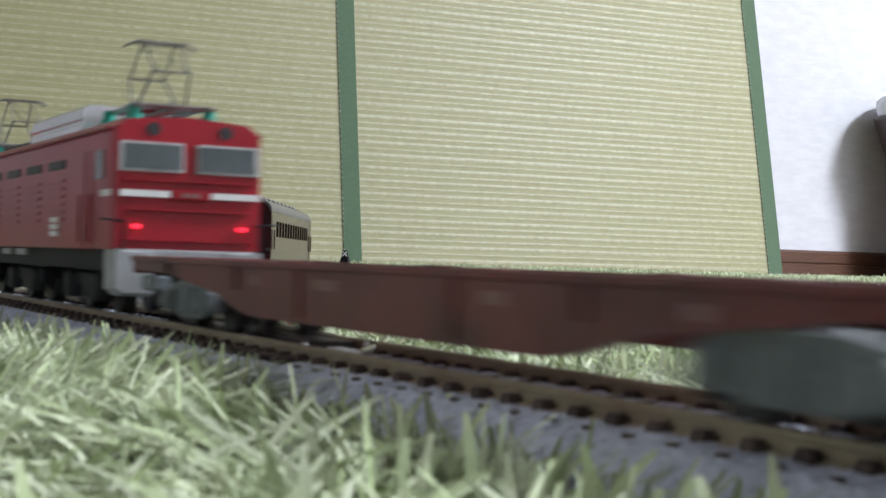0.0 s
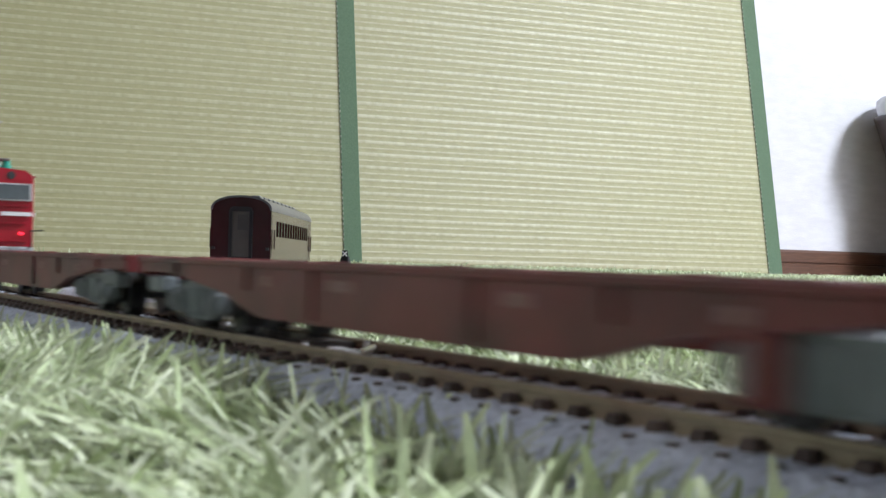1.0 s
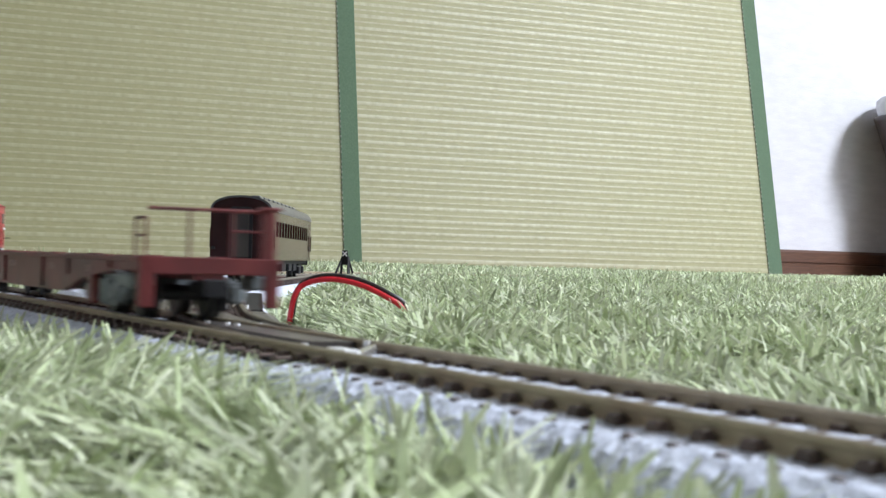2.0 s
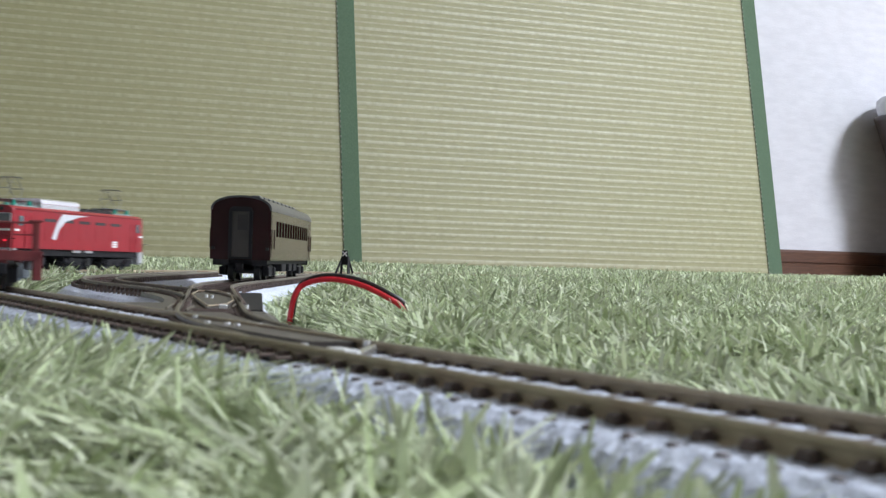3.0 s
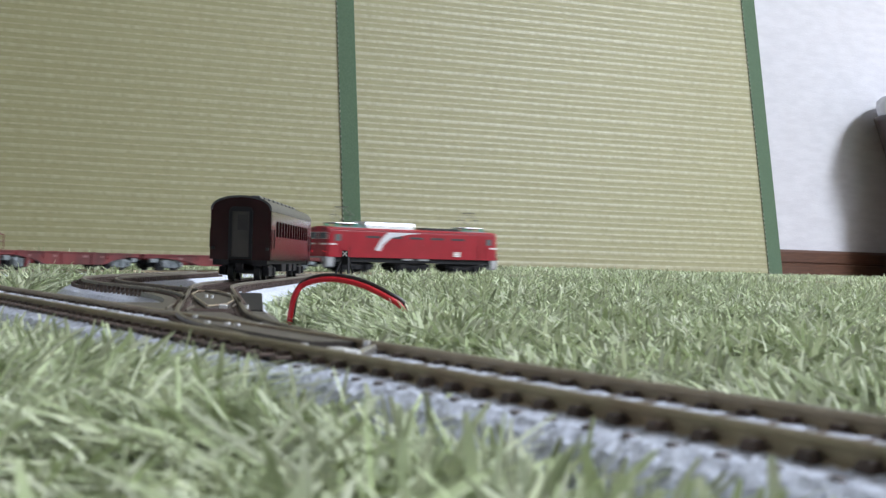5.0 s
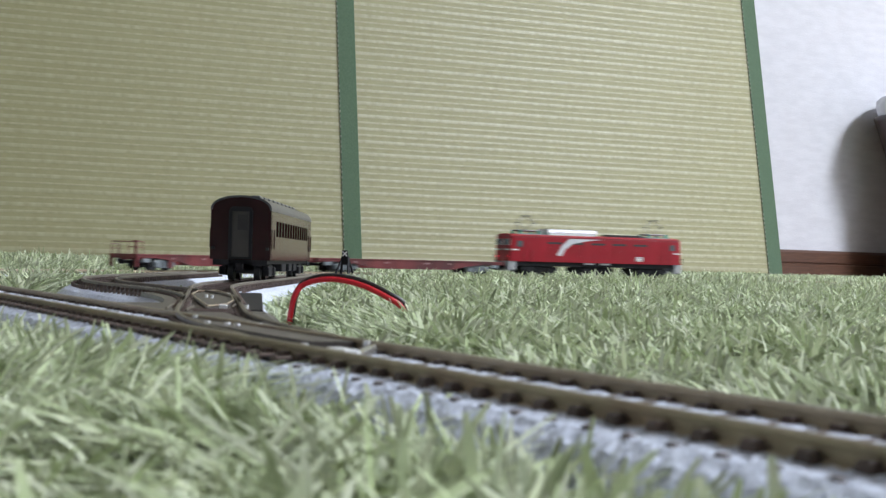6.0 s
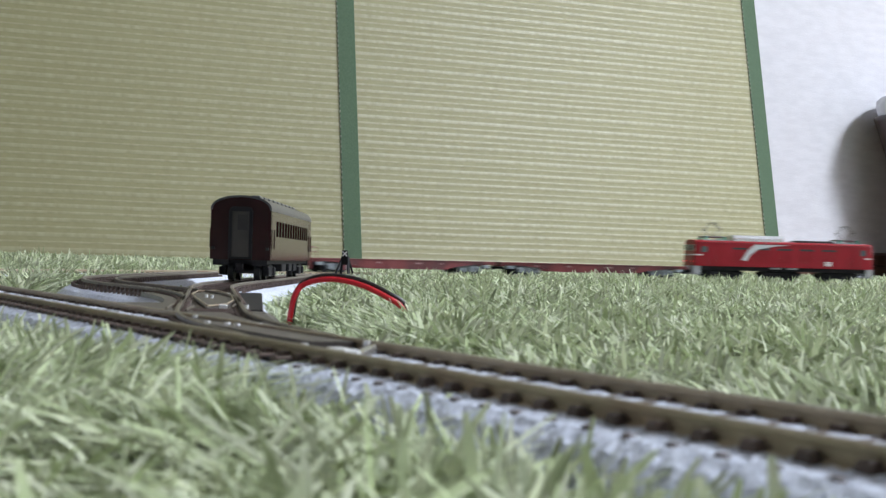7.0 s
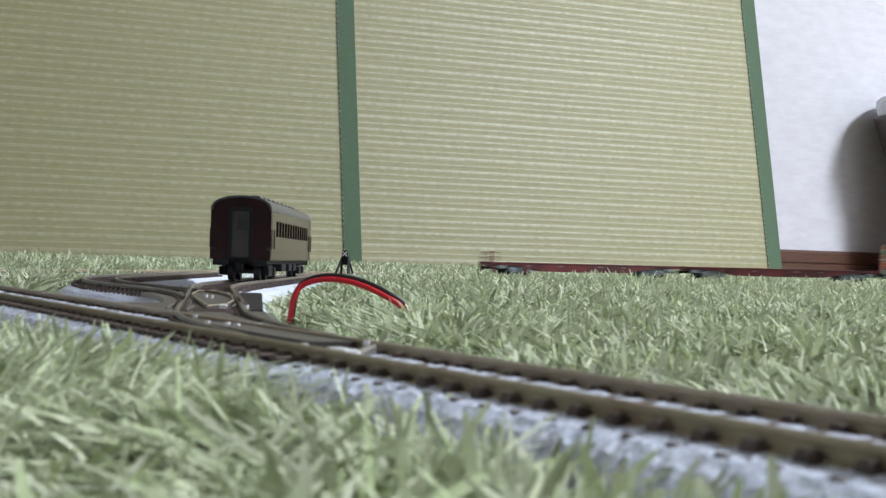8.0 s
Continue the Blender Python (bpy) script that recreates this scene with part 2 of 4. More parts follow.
def tatami(a_right, b, width, lean, label):
    """A rush mat stood on its end and leaned on the wall; origin at its front lower edge."""
    T, H, W, BW = 18.0, 1640.0, width, 28.0
    th = empty("tatami_mat", Matrix.Translation(room(a_right, b)) @ Matrix.Rotation(YAW, 4, "Z") @ Matrix.Rotation(-radians(lean), 4, "X"))
    bm = bmesh.new()
    box(bm, -W, 0, 1.2, T, 0, H)
    part("core", bm, M_RUGBACK, th)
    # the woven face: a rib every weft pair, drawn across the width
    bm = bmesh.new()
    prof, cords = [], []
    z, k = 1.0, 0
    while z < H - 8:
        p = 10.4 + 0.35 * math.sin(k * 1.7) + 0.25 * math.sin(k * 0.61)
        g = 0.30 + 0.22 * math.sin(k * 2.3) + 0.1 * math.sin(k * 0.37)
        for f, y in ((0.0, 0.14), (0.25, 0.06), (0.5, 0.0), (0.75, 0.06)):
            prof.append((z + f * p, y + 0.5))
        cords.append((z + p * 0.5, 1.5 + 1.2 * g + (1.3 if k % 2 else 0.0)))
        z += p
        k += 1
    n = 12
    grid = [[bm.verts.new((-W + BW * 0.6 + (W - BW * 1.2) * i / n, y, zz + 0.25 * math.sin(i * 1.3 + zz * 0.013))) for i in range(n + 1)] for zz, y in prof]
    for r0, r1 in zip(grid, grid[1:]):
        for i in range(n):
            bm.faces.new((r0[i], r0[i + 1], r1[i + 1], r1[i]))
    face = part("woven_face", bm, M_RUSH, th, smooth=True)
    # raised cords whose pale colour paints in the bright lines of the sheen
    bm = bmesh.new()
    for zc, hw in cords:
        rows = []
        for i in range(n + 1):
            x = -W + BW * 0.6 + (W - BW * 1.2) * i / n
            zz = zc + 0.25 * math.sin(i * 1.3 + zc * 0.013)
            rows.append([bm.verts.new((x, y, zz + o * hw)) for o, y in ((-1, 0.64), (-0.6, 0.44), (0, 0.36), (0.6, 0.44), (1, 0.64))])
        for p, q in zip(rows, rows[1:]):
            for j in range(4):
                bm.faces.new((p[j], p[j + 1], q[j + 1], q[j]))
    tagged(part("raised_cord", bm, M_CORD, face, "raised rush cords, coloured paler for the highlights along them", smooth=True), kind="stuff")
    bm = bmesh.new()
    box(bm, -W + BW, -BW, -0.5, 1.6, -0.1, 8.5, 0.4)
    part("lower_binding", bm, M_HERI, th, "green cloth binding along the lower edge")
    for x0, x1 in ((-W, -W + BW), (-BW, 0)):
        bm = bmesh.new()
        box(bm, x0 - 0.6, x1 + 0.6, -1.2, T + 0.8, -0.2, H + 0.3, 0.8)
        bd = part("border", bm, M_HERI, th, "green cloth border band")
        xs = x1 if x0 < -100 else x0
        bm = bmesh.new()
        z = 3.0
        while z < 640:
            box(bm, xs - 1.5, xs + 0.5, -1.6, -0.9, z, z + 4.2)
            z += 8.0
        tagged(part("stitching", bm, M_STITCH, bd), kind="stuff")
    tagged(th, label, "tatami mat", group="rush mats leaning on the wall")


tatami(0.785, 2.063, 820, 9.8, "woven rush mat with green borders leaning in front of another mat")
tatami(1.582, 2.085, 820, 12.0, "woven rush mat with green borders leaning by the dark baseboard")


# ---- the railway's plan (millimetres) ----
TH, OFF = 1.0913, 54.61
HEAD0 = math.pi - TH
MAIN0 = (OFF * math.sin(TH), OFF * math.cos(TH))


def run(start, ang, pieces):
    """A line of straights (length, 0) and bends (length, radius: over 0 to the right). Gives place and heading at a distance."""
    def at(s):
        x, y, a = start[0], start[1], ang
        for i, (ln, r) in enumerate(pieces):
            d = s if (s < 0 and i == 0) or i == len(pieces) - 1 else min(s, ln)
            if r:
                a2 = a - d / r
                x += r * (math.sin(a) - math.sin(a2))
                y += r * (math.cos(a2) - math.cos(a))
                a = a2
            else:
                x += d * math.cos(a)
                y += d * math.sin(a)
            s -= d
            if s <= 0:
                break
        return x, y, a
    return at


main = run(MAIN0, HEAD0, [(380.9, 0), (360.45 * 1.2601, 360.45), (524.2 * 1.0088, 524.2), (2000, 0)])
# the passing line leaves the loop by the first turnout and runs beside it; the siding goes straight on at the second
BEND = 280 * radians(18.5)
px, py, pa = main(118.0)
passing = run((px, py), pa, [(BEND, 280), (51.25, 0), (BEND, -280), (15, 0), (135.3, 282), (180, 0)])
PASS_END = 2 * BEND + 51.25 + 15 + 135.3 + 178
qx, qy, qa = passing(BEND + 10)
siding_line = run((qx, qy), qa, [(134, 0), (76.6, 481), (174, 0), (120, 481), (10, 0)])
SIDING_END = 134 + 76.6 + 174 + 116


def lift(s):
    """How far the loop's rails rise or sink on the soft rug."""
    return -0.5 * min(1.0, max(0.0, (s - 500) / 200)) + 0.0043 * max(0.0, s - 700)


def sweep(bm, at, s0, s1, step, outline, up=lambda s: 0.0, jitter=0.0, closed=True):
    """Draws an outline of (side, height) along a line; side is to the right of the way, height from the rail top."""
    rings = []
    n = max(1, round((s1 - s0) / step))
    for i in range(n + 1):
        s = s0 + (s1 - s0) * i / n
        x, y, a = at(s)
        rx, ry = math.sin(a), -math.cos(a)
        ring = []
        for o, z in outline:
            j = jitter if z > -7.9 else 0.0
            ring.append(bm.verts.new((x + rx * o + random.uniform(-j, j), y + ry * o + random.uniform(-j, j), RAIL * 1000 + z + up(s) + random.uniform(-j, j))))
        rings.append(ring)
    k = len(outline)
    for a, b in zip(rings, rings[1:]):
        for i in range(k if closed else k - 1):
            bm.faces.new((a[i], a[(i + 1) % k], b[(i + 1) % k], b[i]))
    if closed:
        bm.faces.new(rings[0])
        bm.faces.new(rings[-1][::-1])
    return bm


def rail_outline(o):
    return [(o - 0.75, -1.55), (o - 0.75, -1.35), (o - 0.2, -1.15), (o - 0.2, -0.55), (o - 0.36, -0.4), (o - 0.36, -0.06), (o - 0.26, 0.0),
            (o + 0.26, 0.0), (o + 0.36, -0.06), (o + 0.36, -0.4), (o + 0.2, -0.55), (o + 0.2, -1.15), (o + 0.75, -1.35), (o + 0.75, -1.55)]


def bed_outline(k):
    """The roadbed's section, softly rounded at the shoulders; k sets how finely it is divided."""
    half = [(0.0, -1.02), (3.9, -1.05), (4.3, -1.3), (6.4, -1.35), (8.2, -1.6), (9.8, -2.25), (11.4, -3.4), (13.2, -5.2), (15.2, -7.6)]
    right = [half[0]]
    for (a, b), (c, d) in zip(half, half[1:]):
        m = max(1, round((c - a) * k / 8))
        right += [(a + (c - a) * i / m, b + (d - b) * i / m) for i in range(1, m + 1)]
    return [(-15.2, -8.8)] + [(-o, z) for o, z in right[:0:-1]] + right + [(15.2, -8.8)]


def tie_mesh():
    bm = bmesh.new()
    box(bm, -0.6, 0.6, -6.2, 6.2, -2.3, -1.0)
    for o in (-7.7, 7.7):
        box(bm, -0.38, 0.38, o - 0.3, o + 0.3, -2.3, -1.36, 0.08)
    for o in (-4.86, 4.86):
        for side in (-1, 1):
            y0, y1 = sorted((o + side * 0.4, o + side * 1.35))
            box(bm, -0.56, 0.56, y0, y1, -1.6, -0.66, 0.14)
    me = bpy.data.meshes.new("tie")
    bmesh.ops.scale(bm, vec=(0.001, 0.001, 0.001), verts=bm.verts)
    bm.to_mesh(me)
    bm.free()
    me.materials.append(M_TIE)
    return me


TIE = tie_mesh()
PITCH = 4.138


def put_tie(parent, at, s, up=lambda s: 0.0):
    x, y, a = at(s)
    ob = new("sleeper", TIE)
    ob.parent = parent
    ob.matrix_basis = Matrix.Translation((x * .001, y * .001, RAIL + up(s) * .001)) @ Matrix.Rotation(a, 4, "Z")


def track(name, at, s0, s1, label, up=lambda s: 0.0, fine=(0, 0), ties=(0, 0), sink=0.0, metal=None):
    """One run of sectional track: stone-grey roadbed, two rails, sleepers."""
    th = empty(name)
    a, b = fine
    for lo, hi, step, k, j in ((s0, a, 5.0, 2, 0.12), (a, b, 0.7, 12, 0.10), (b, s1, 5.0, 2, 0.12)):
        if hi - lo > 1:
            bm = bmesh.new()
            sweep(bm, at, lo, hi, step, bed_outline(k), lambda s: up(s) - sink, j)
            part("roadbed", bm, M_BALLAST, th, "grey-blue stone-textured plastic roadbed")
    for o in (-4.86, 4.86):
        bm = bmesh.new()
        sweep(bm, at, s0, s1, 4.0, rail_outline(o), up)
        r = part("rail", bm, metal or M_RAIL, th, "dull bronze-coloured metal rail")
        bm = bmesh.new()
        sweep(bm, at, s0, s1, 4.0, [(o - 0.24, 0.0), (o + 0.24, 0.0), (o + 0.2, 0.03), (o - 0.2, 0.03)], up)
        part("rail_head", bm, metal or M_RAILTOP, r)
    n0 = math.ceil(s0 / PITCH)
    rest = bmesh.new()
    for i in range(n0, math.floor(s1 / PITCH)):
        s = i * PITCH + 0.9
        if ties[0] <= s <= ties[1]:
            put_tie(th, at, s, up)
        else:
            x, y, ang = at(s)
            t = bmesh.new()
            bmesh.ops.create_cube(t, size=1.0)
            merge_fast(rest, t, Matrix.Translation((x, y, RAIL * 1000 + up(s) - 1.9)) @ Matrix.Rotation(ang, 4, "Z") @ Matrix.Diagonal((1.7, 16.2, 0.8, 1)))
    if rest.verts:
        tagged(part("sleepers", rest, M_TIE, th), kind="stuff")
    else:
        rest.free()
    return tagged(th, label, "model track", group="model railway track")


def merge_fast(bm, t, m):
    vs = [bm.verts.new(m @ v.co) for v in t.verts]
    t.verts.index_update()
    for f in t.faces:
        bm.faces.new([vs[v.index] for v in f.verts])
    t.free()


loop = track("loop_track", main, -170, 1750, "small-gauge sectional track with bronze rails on grey stone roadbed", lift, (30, 330), (20, 1000))
track("passing_track", passing, 206, PASS_END, "curved sectional track with grey roadbed beside the loop", lambda s: -0.04, ties=(206, PASS_END), sink=0.75, metal=M_RAIL_G)
siding = track("siding_track", siding_line, 112, SIDING_END, "siding of sectional track with grey roadbed under the coach", ties=(112, SIDING_END), fine=(112, 180), sink=0.75, metal=M_RAIL_G)


# ---- rolling stock (x forwards, y to the left, z from the rail top, millimetres) ----
def wheelset(parent, x, r=2.8):
    bm = bmesh.new()
    for s in (-1, 1):
        rod(bm, (0, s * 3.6, 0), (0, s * 5.1, 0), r, 20)
        rod(bm, (0, s * 3.2, 0), (0, s * 3.6, 0), r + 0.55, 20)
        rod(bm, (0, s * 5.1, 0), (0, s * 5.3, 0), r * 0.45, 10)
    rod(bm, (0, -3.6, 0), (0, 3.6, 0), 0.7, 8)
    w = part("wheelset", bm, M_DKGREY, parent)
    w.location = (x * .001, 0, r * .001)
    return w


def bogie_loco(th, x):
    bm = bmesh.new()
    for s in (-1, 1):
        y0, y1 = sorted((s * 6.0, s * 7.4))
        box(bm, -12.5, 12.5, y0, y1, 3.0, 5.2, 0.3)
        for dx in (-7.5, 7.5):
            y2, y3 = sorted((s * 6.6, s * 8.2))
            box(bm, dx - 2.0, dx + 2.0, y2, y3, 1.6, 5.0, 0.3)
            for e in (-2.8, 2.8):
                rod(bm, (dx + e, s * 7.2, 1.8), (dx + e, s * 7.2, 4.6), 0.7, 8)
        box(bm, -2.5, 2.5, y0, y1 + 0.0, 1.8, 3.4, 0.2)
    box(bm, -11, 11, -6, 6, 3.6, 6.5)
    b = part("bogie", bm, M_BLACK, th)
    b.location = (x * .001, 0, 0)
    return b, [wheelset(b, dx, 3.0) for dx in (-7.5, 7.5)]


def pantograph(th, x):
    bm = bmesh.new()
    for dx in (-7, 7):
        rod(bm, (dx, -5.4, 26.6), (dx, 5.4, 26.6), 0.32)
    for s in (-1, 1):
        rod(bm, (-7.5, s * 4.4, 26.6), (7.5, s * 4.4, 26.6), 0.32)
    rod(bm, (-1.2, -4.6, 26.7), (-1.2, 4.6, 26.7), 0.4)
    rod(bm, (1.2, -4.6, 26.7), (1.2, 4.6, 26.7), 0.4)
    rod(bm, (-7, 0, 26.5), (7, 0, 26.5), 0.7)
    p = part("pantograph", bm, M_DKPAN, th, "raised grey wire pantograph")
    p.location = (x * .001, 0, 0)
    for e in (-1, 1):
        bm = bmesh.new()
        for s in (-1, 1):
            rod(bm, (e * 1.2, s * 3.2, 26.8), (e * 5.6, s * 2.4, 31.2), 0.17, 6)
        rod(bm, (e * 5.6, -2.6, 31.2), (e * 5.6, 2.6, 31.2), 0.15, 6)
        part("lower_arm", bm, M_DKPAN, p)
        bm = bmesh.new()
        for s in (-1, 1):
            rod(bm, (e * 5.6, s * 2.4, 31.2), (e * 0.9, s * 2.1, 35.4), 0.13, 6)
        rod(bm, (e * 5.6, -2.4, 31.2), (e * 1.0, 2.1, 35.3), 0.09, 5)
        part("upper_arm", bm, M_DKPAN, p)
        bm = bmesh.new()
        rod(bm, (e * 1.1, -3.4, 35.5), (e * 1.1, 3.4, 35.5), 0.17, 6)
        for s in (-1, 1):
            rod(bm, (e * 1.1, s * 3.4, 35.5), (e * 1.1, s * 4.6, 34.8), 0.15, 6)
        part("contact_strip", bm, M_DKPAN, p)
    for dx in (-6.2, 6.2):
        for s in (-1, 1):
            bm = bmesh.new()
            rod(bm, (dx, s * 4.9, 23.6), (dx, s * 4.9, 26.6), 0.85, 10)
            rod(bm, (dx, s * 4.9, 24.8), (dx, s * 4.9, 25.4), 1.15, 10)
            part("insulator", bm, M_TEAL, p, "green insulator")


M_FLASH = mat("silver_flash_paint", (0.62, 0.63, 0.66), (0.74, 0.75, 0.78), 0.35, scale=200)
M_ROOFKIT = mat("roof_kit_grey_green", (0.16, 0.22, 0.21), (0.26, 0.34, 0.33), 0.45, scale=250)
M_DKPAN = mat("pantograph_metal", (0.13, 0.13, 0.13), (0.34, 0.33, 0.32), 0.3, metal=0.8, scale=300)


def loco():
    th = empty("electric_locomotive")
    L, W, ZB, ZE, ZR = 60.0, 9.6, 8.2, 22.9, 24.7

    def section(w):
        return [(-w, ZB), (w, ZB), (w, ZE - 0.6), (w - 0.3, ZE + 0.3), (w - 1.6, ZE + 1.2), (w * 0.5, ZR - 0.35), (0, ZR), (-w * 0.5, ZR - 0.35), (-w + 1.6, ZE + 1.2), (-w + 0.3, ZE + 0.3), (-w, ZE - 0.6)]

    bm = bmesh.new()
    rings = []
    # ends taper a little in plan and rake back above the waist
    for x, w in ((-L, W - 0.5), (-L + 1.2, W - 0.12), (-L + 5, W), (L - 5, W), (L - 1.2, W - 0.12), (L, W - 0.5)):
        ring = []
        for y, z in section(w):
            e = abs(x) / L
            rake = max(0.0, z - 15.5) * 0.10 * (1 if e > 0.97 else 0)
            ring.append(bm.verts.new((x - math.copysign(rake, x), y, z)))
        rings.append(ring)
    k = len(rings[0])
    for a, b in zip(rings, rings[1:]):
        for i in range(k):
            bm.faces.new((a[i], a[(i + 1) % k], b[(i + 1) % k], b[i]))
    bm.faces.new(rings[0])
    bm.faces.new(rings[-1][::-1])
    body = part("body", bm, M_RED, th, "bright red body shell")
    for s in (-1, 1):
        bm = bmesh.new()
        y0, y1 = sorted((s * (W - 0.05), s * (W + 0.22)))
        box(bm, -L + 2, L - 2, y0, y1, ZE - 0.15, ZE + 0.25, 0.08)
        part("gutter", bm, M_REDROOF, body)
    # ends: windows, stripe, lamps, ribs, marker boxes, skirt, coupler, rails
    for e in (-1, 1):
        def face(x_out, z):
            return e * (L - max(0.0, z - 15.5) * 0.10 + x_out)
        for s in (-1, 1):
            bm = bmesh.new()
            t = [(face(0.22, z), s * y, z) for y, z in ((0.85, 17.75), (8.85, 17.75), (8.8, 21.35), (0.85, 21.35))]
            u = [(face(-0.4, z), s * y, z) for y, z in ((0.85, 17.75), (8.85, 17.75), (8.8, 21.35), (0.85, 21.35))]
            vt, vu = [bm.verts.new(p) for p in t], [bm.verts.new(p) for p in u]
            bm.faces.new(vt)
            for i in range(4):
                bm.faces.new((vt[i], vt[(i + 1) % 4], vu[(i + 1) % 4], vu[i]))
            fr = part("window_frame", bm, M_FRAME, body, "pale grey windscreen frame")
            bm = bmesh.new()
            t = [(face(0.34, z), s * y, z) for y, z in ((1.1, 18.05), (8.35, 18.05), (8.3, 21.1), (1.1, 21.1))]
            u = [(face(0.1, z), s * y, z) for y, z in ((1.1, 18.05), (8.35, 18.05), (8.3, 21.1), (1.1, 21.1))]
            vt, vu = [bm.verts.new(p) for p in t], [bm.verts.new(p) for p in u]
            bm.faces.new(vt)
            for i in range(4):
                bm.faces.new((vt[i], vt[(i + 1) % 4], vu[(i + 1) % 4], vu[i]))
            part("pane", bm, M_GLASS, fr)
            bm = bmesh.new()
            x0, x1 = sorted((face(-0.3, 14), face(0.25, 14)))
            y0, y1 = sorted((s * 2.6, s * 8.75))
            box(bm, x0, x1, y0, y1, 14.65, 15.45)
            x0, x1 = sorted((e * (L - 0.2), e * (L - 4.5)))
            y0, y1 = sorted((s * (W - 1.2), s * (W + 0.1)))
            part("stripe", bm, M_WHITE, body, "white waist stripe")
            bm = bmesh.new()
            x0, x1 = sorted((e * (L - 5.5), e * (L - 1.4)))
            y0, y1 = sorted((s * (W - 0.5), s * (W + 0.12)))
            box(bm, x0, x1, y0, y1, 14.65, 15.45)
            part("stripe", bm, M_WHITE, body, "white waist stripe")
            # tail and head lamps
            bm = bmesh.new()
            x0, x1 = sorted((face(-0.2, 10), face(0.45, 10)))
            box(bm, x0, x1, s * 6.7 - 0.5, s * 6.7 + 0.5, 10.75, 11.3, 0.15)
            part("tail_lamp", bm, M_TAIL if e < 0 else M_DKGREY, body, "glowing red tail lamp" if e < 0 else "unlit lamp")
            bm = bmesh.new()
            xl = face(-0.8, 22.0)
            rod(bm, (xl - e * 1.0, s * 4.6, 23.0), (xl + e * 0.9, s * 4.6, 23.0), 0.85, 12)
            part("head_lamp", bm, M_DKGREY, body, "dark round head lamp")
            bm = bmesh.new()
            for z in (8.3, 11.6):
                rod(bm, (face(0.1, z), s * 8.6, z), (face(1.3, z), s * 8.6, z), 0.15, 6)
            rod(bm, (face(1.3, 8), s * 8.6, 8.3), (face(1.3, 8), s * 8.6, 11.6), 0.15, 6)
            rod(bm, (face(0.5, 11), s * 8.6, 11.6), (face(0.5, 11), s * 11.2, 11.8), 0.13, 6)
            part("handrail", bm, M_BLACK, body)
        bm = bmesh.new()
        for z, y in ((16.6, 8.2), (13.0, 7.6), (9.3, 8.0)):
            x0, x1 = sorted((face(-0.2, z), face(0.35, z)))
            box(bm, x0, x1, -y, y, z, z + 0.25)
        x0, x1 = sorted((face(-0.3, 14), face(0.3, 14)))
        box(bm, x0, x1, -2.4, 2.4, 14.4, 15.6, 0.1)
        part("end_trim", bm, M_RED, body)
        bm = bmesh.new()
        for y in range(-5, 6):
            x0, x1 = sorted((face(0.2, 14), face(0.38, 14)))
            if abs(y) < 3.5 and y % 2 == 0:
                box(bm, x0, x1, y * 0.42 - 0.26, y * 0.42 + 0.26, 14.75, 15.3)
        part("number_plate", bm, M_MARK, body)
        bm = bmesh.new()
        for s in (-1, 1):
            x0, x1 = sorted((e * (L - 4.5), e * (L + 0.4)))
            y0, y1 = sorted((s * 4.4, s * 8.8))
            box(bm, x0, x1, y0, y1, 2.6, 8.3, 0.4)
            y0, y1 = sorted((s * 8.2, s * 9.3))
            box(bm, x0, x1, y0, y1, 3.2, 8.3, 0.2)
        x0, x1 = sorted((e * (L - 2.5), e * (L + 0.2)))
        box(bm, x0, x1, -8.4, 8.4, 5.6, 8.3, 0.2)
        part("skirt", bm, M_SKIRT, th, "pale grey end skirt")
        bm = bmesh.new()
        x0, x1 = sorted((e * (L - 3), e * (L + 2.6)))
        box(bm, x0, x1, -0.9, 0.9, 4.0, 5.6, 0.2)
        box(bm, min(e * (L + 1.4), e * (L + 2.8)), max(e * (L + 1.4), e * (L + 2.8)), -1.5, 1.5, 3.6, 6.0, 0.2)
        part("coupler", bm, M_BLACK, th)
    # side windows, louvres, doors, flash, mark
    for s in (-1, 1):
        def plate(bm, pts, y0=W - 0.1, y1=W + 0.14):
            prism(bm, pts, "y", *sorted((s * y0, s * y1)))
        for e in (-1, 1):
            bm = bmesh.new()
            plate(bm, [(e * 51.5, 16.8), (e * 55.6, 16.8), (e * 55.2, 20.4), (e * 51.5, 20.4)])
            part("cab_side_window", bm, M_GLASS, body, "dark cab side window")
            bm = bmesh.new()
            for x0, x1 in ((46.2, 46.5), (50.2, 50.5)):
                xa, xb = sorted((e * x0, e * x1))
                box(bm, xa, xb, *sorted((s * (W - .1), s * (W + .1))), 8.0, 20.6)
            rod(bm, (e * 45.4, s * (W + 0.5), 9), (e * 45.4, s * (W + 0.5), 15), 0.15, 6)
            rod(bm, (e * 51.0, s * (W + 0.5), 9), (e * 51.0, s * (W + 0.5), 15), 0.15, 6)
            part("cab_door", bm, M_REDROOF, body)
        for i in range(5):
            x = -30 + 15 * i
            bm = bmesh.new()
            box(bm, x - 5, x + 5, *sorted((s * (W - .1), s * (W + .12))), 18.9, 20.1)
            part("clerestory_window", bm, M_DKGREY, body, "narrow dark upper window")
            bm = bmesh.new()
            for j in range(6):
                box(bm, x - 4.6, x + 4.6, *sorted((s * (W - .1), s * (W + .16))), 11.8 + j * 1.05, 12.25 + j * 1.05)
            part("louvre", bm, M_RED, body)
        flash = [(3.7, 22.3), (-19.8, 22.3), (-22.0, 20.8), (-25.0, 18.0), (-28.7, 12.4), (-25.2, 11.8), (-22.8, 15.8), (-17.5, 19.4), (-5.0, 21.6)]
        if s < 0:
            bm = bmesh.new()
            plate(bm, flash, W - 0.1, W + 0.22)
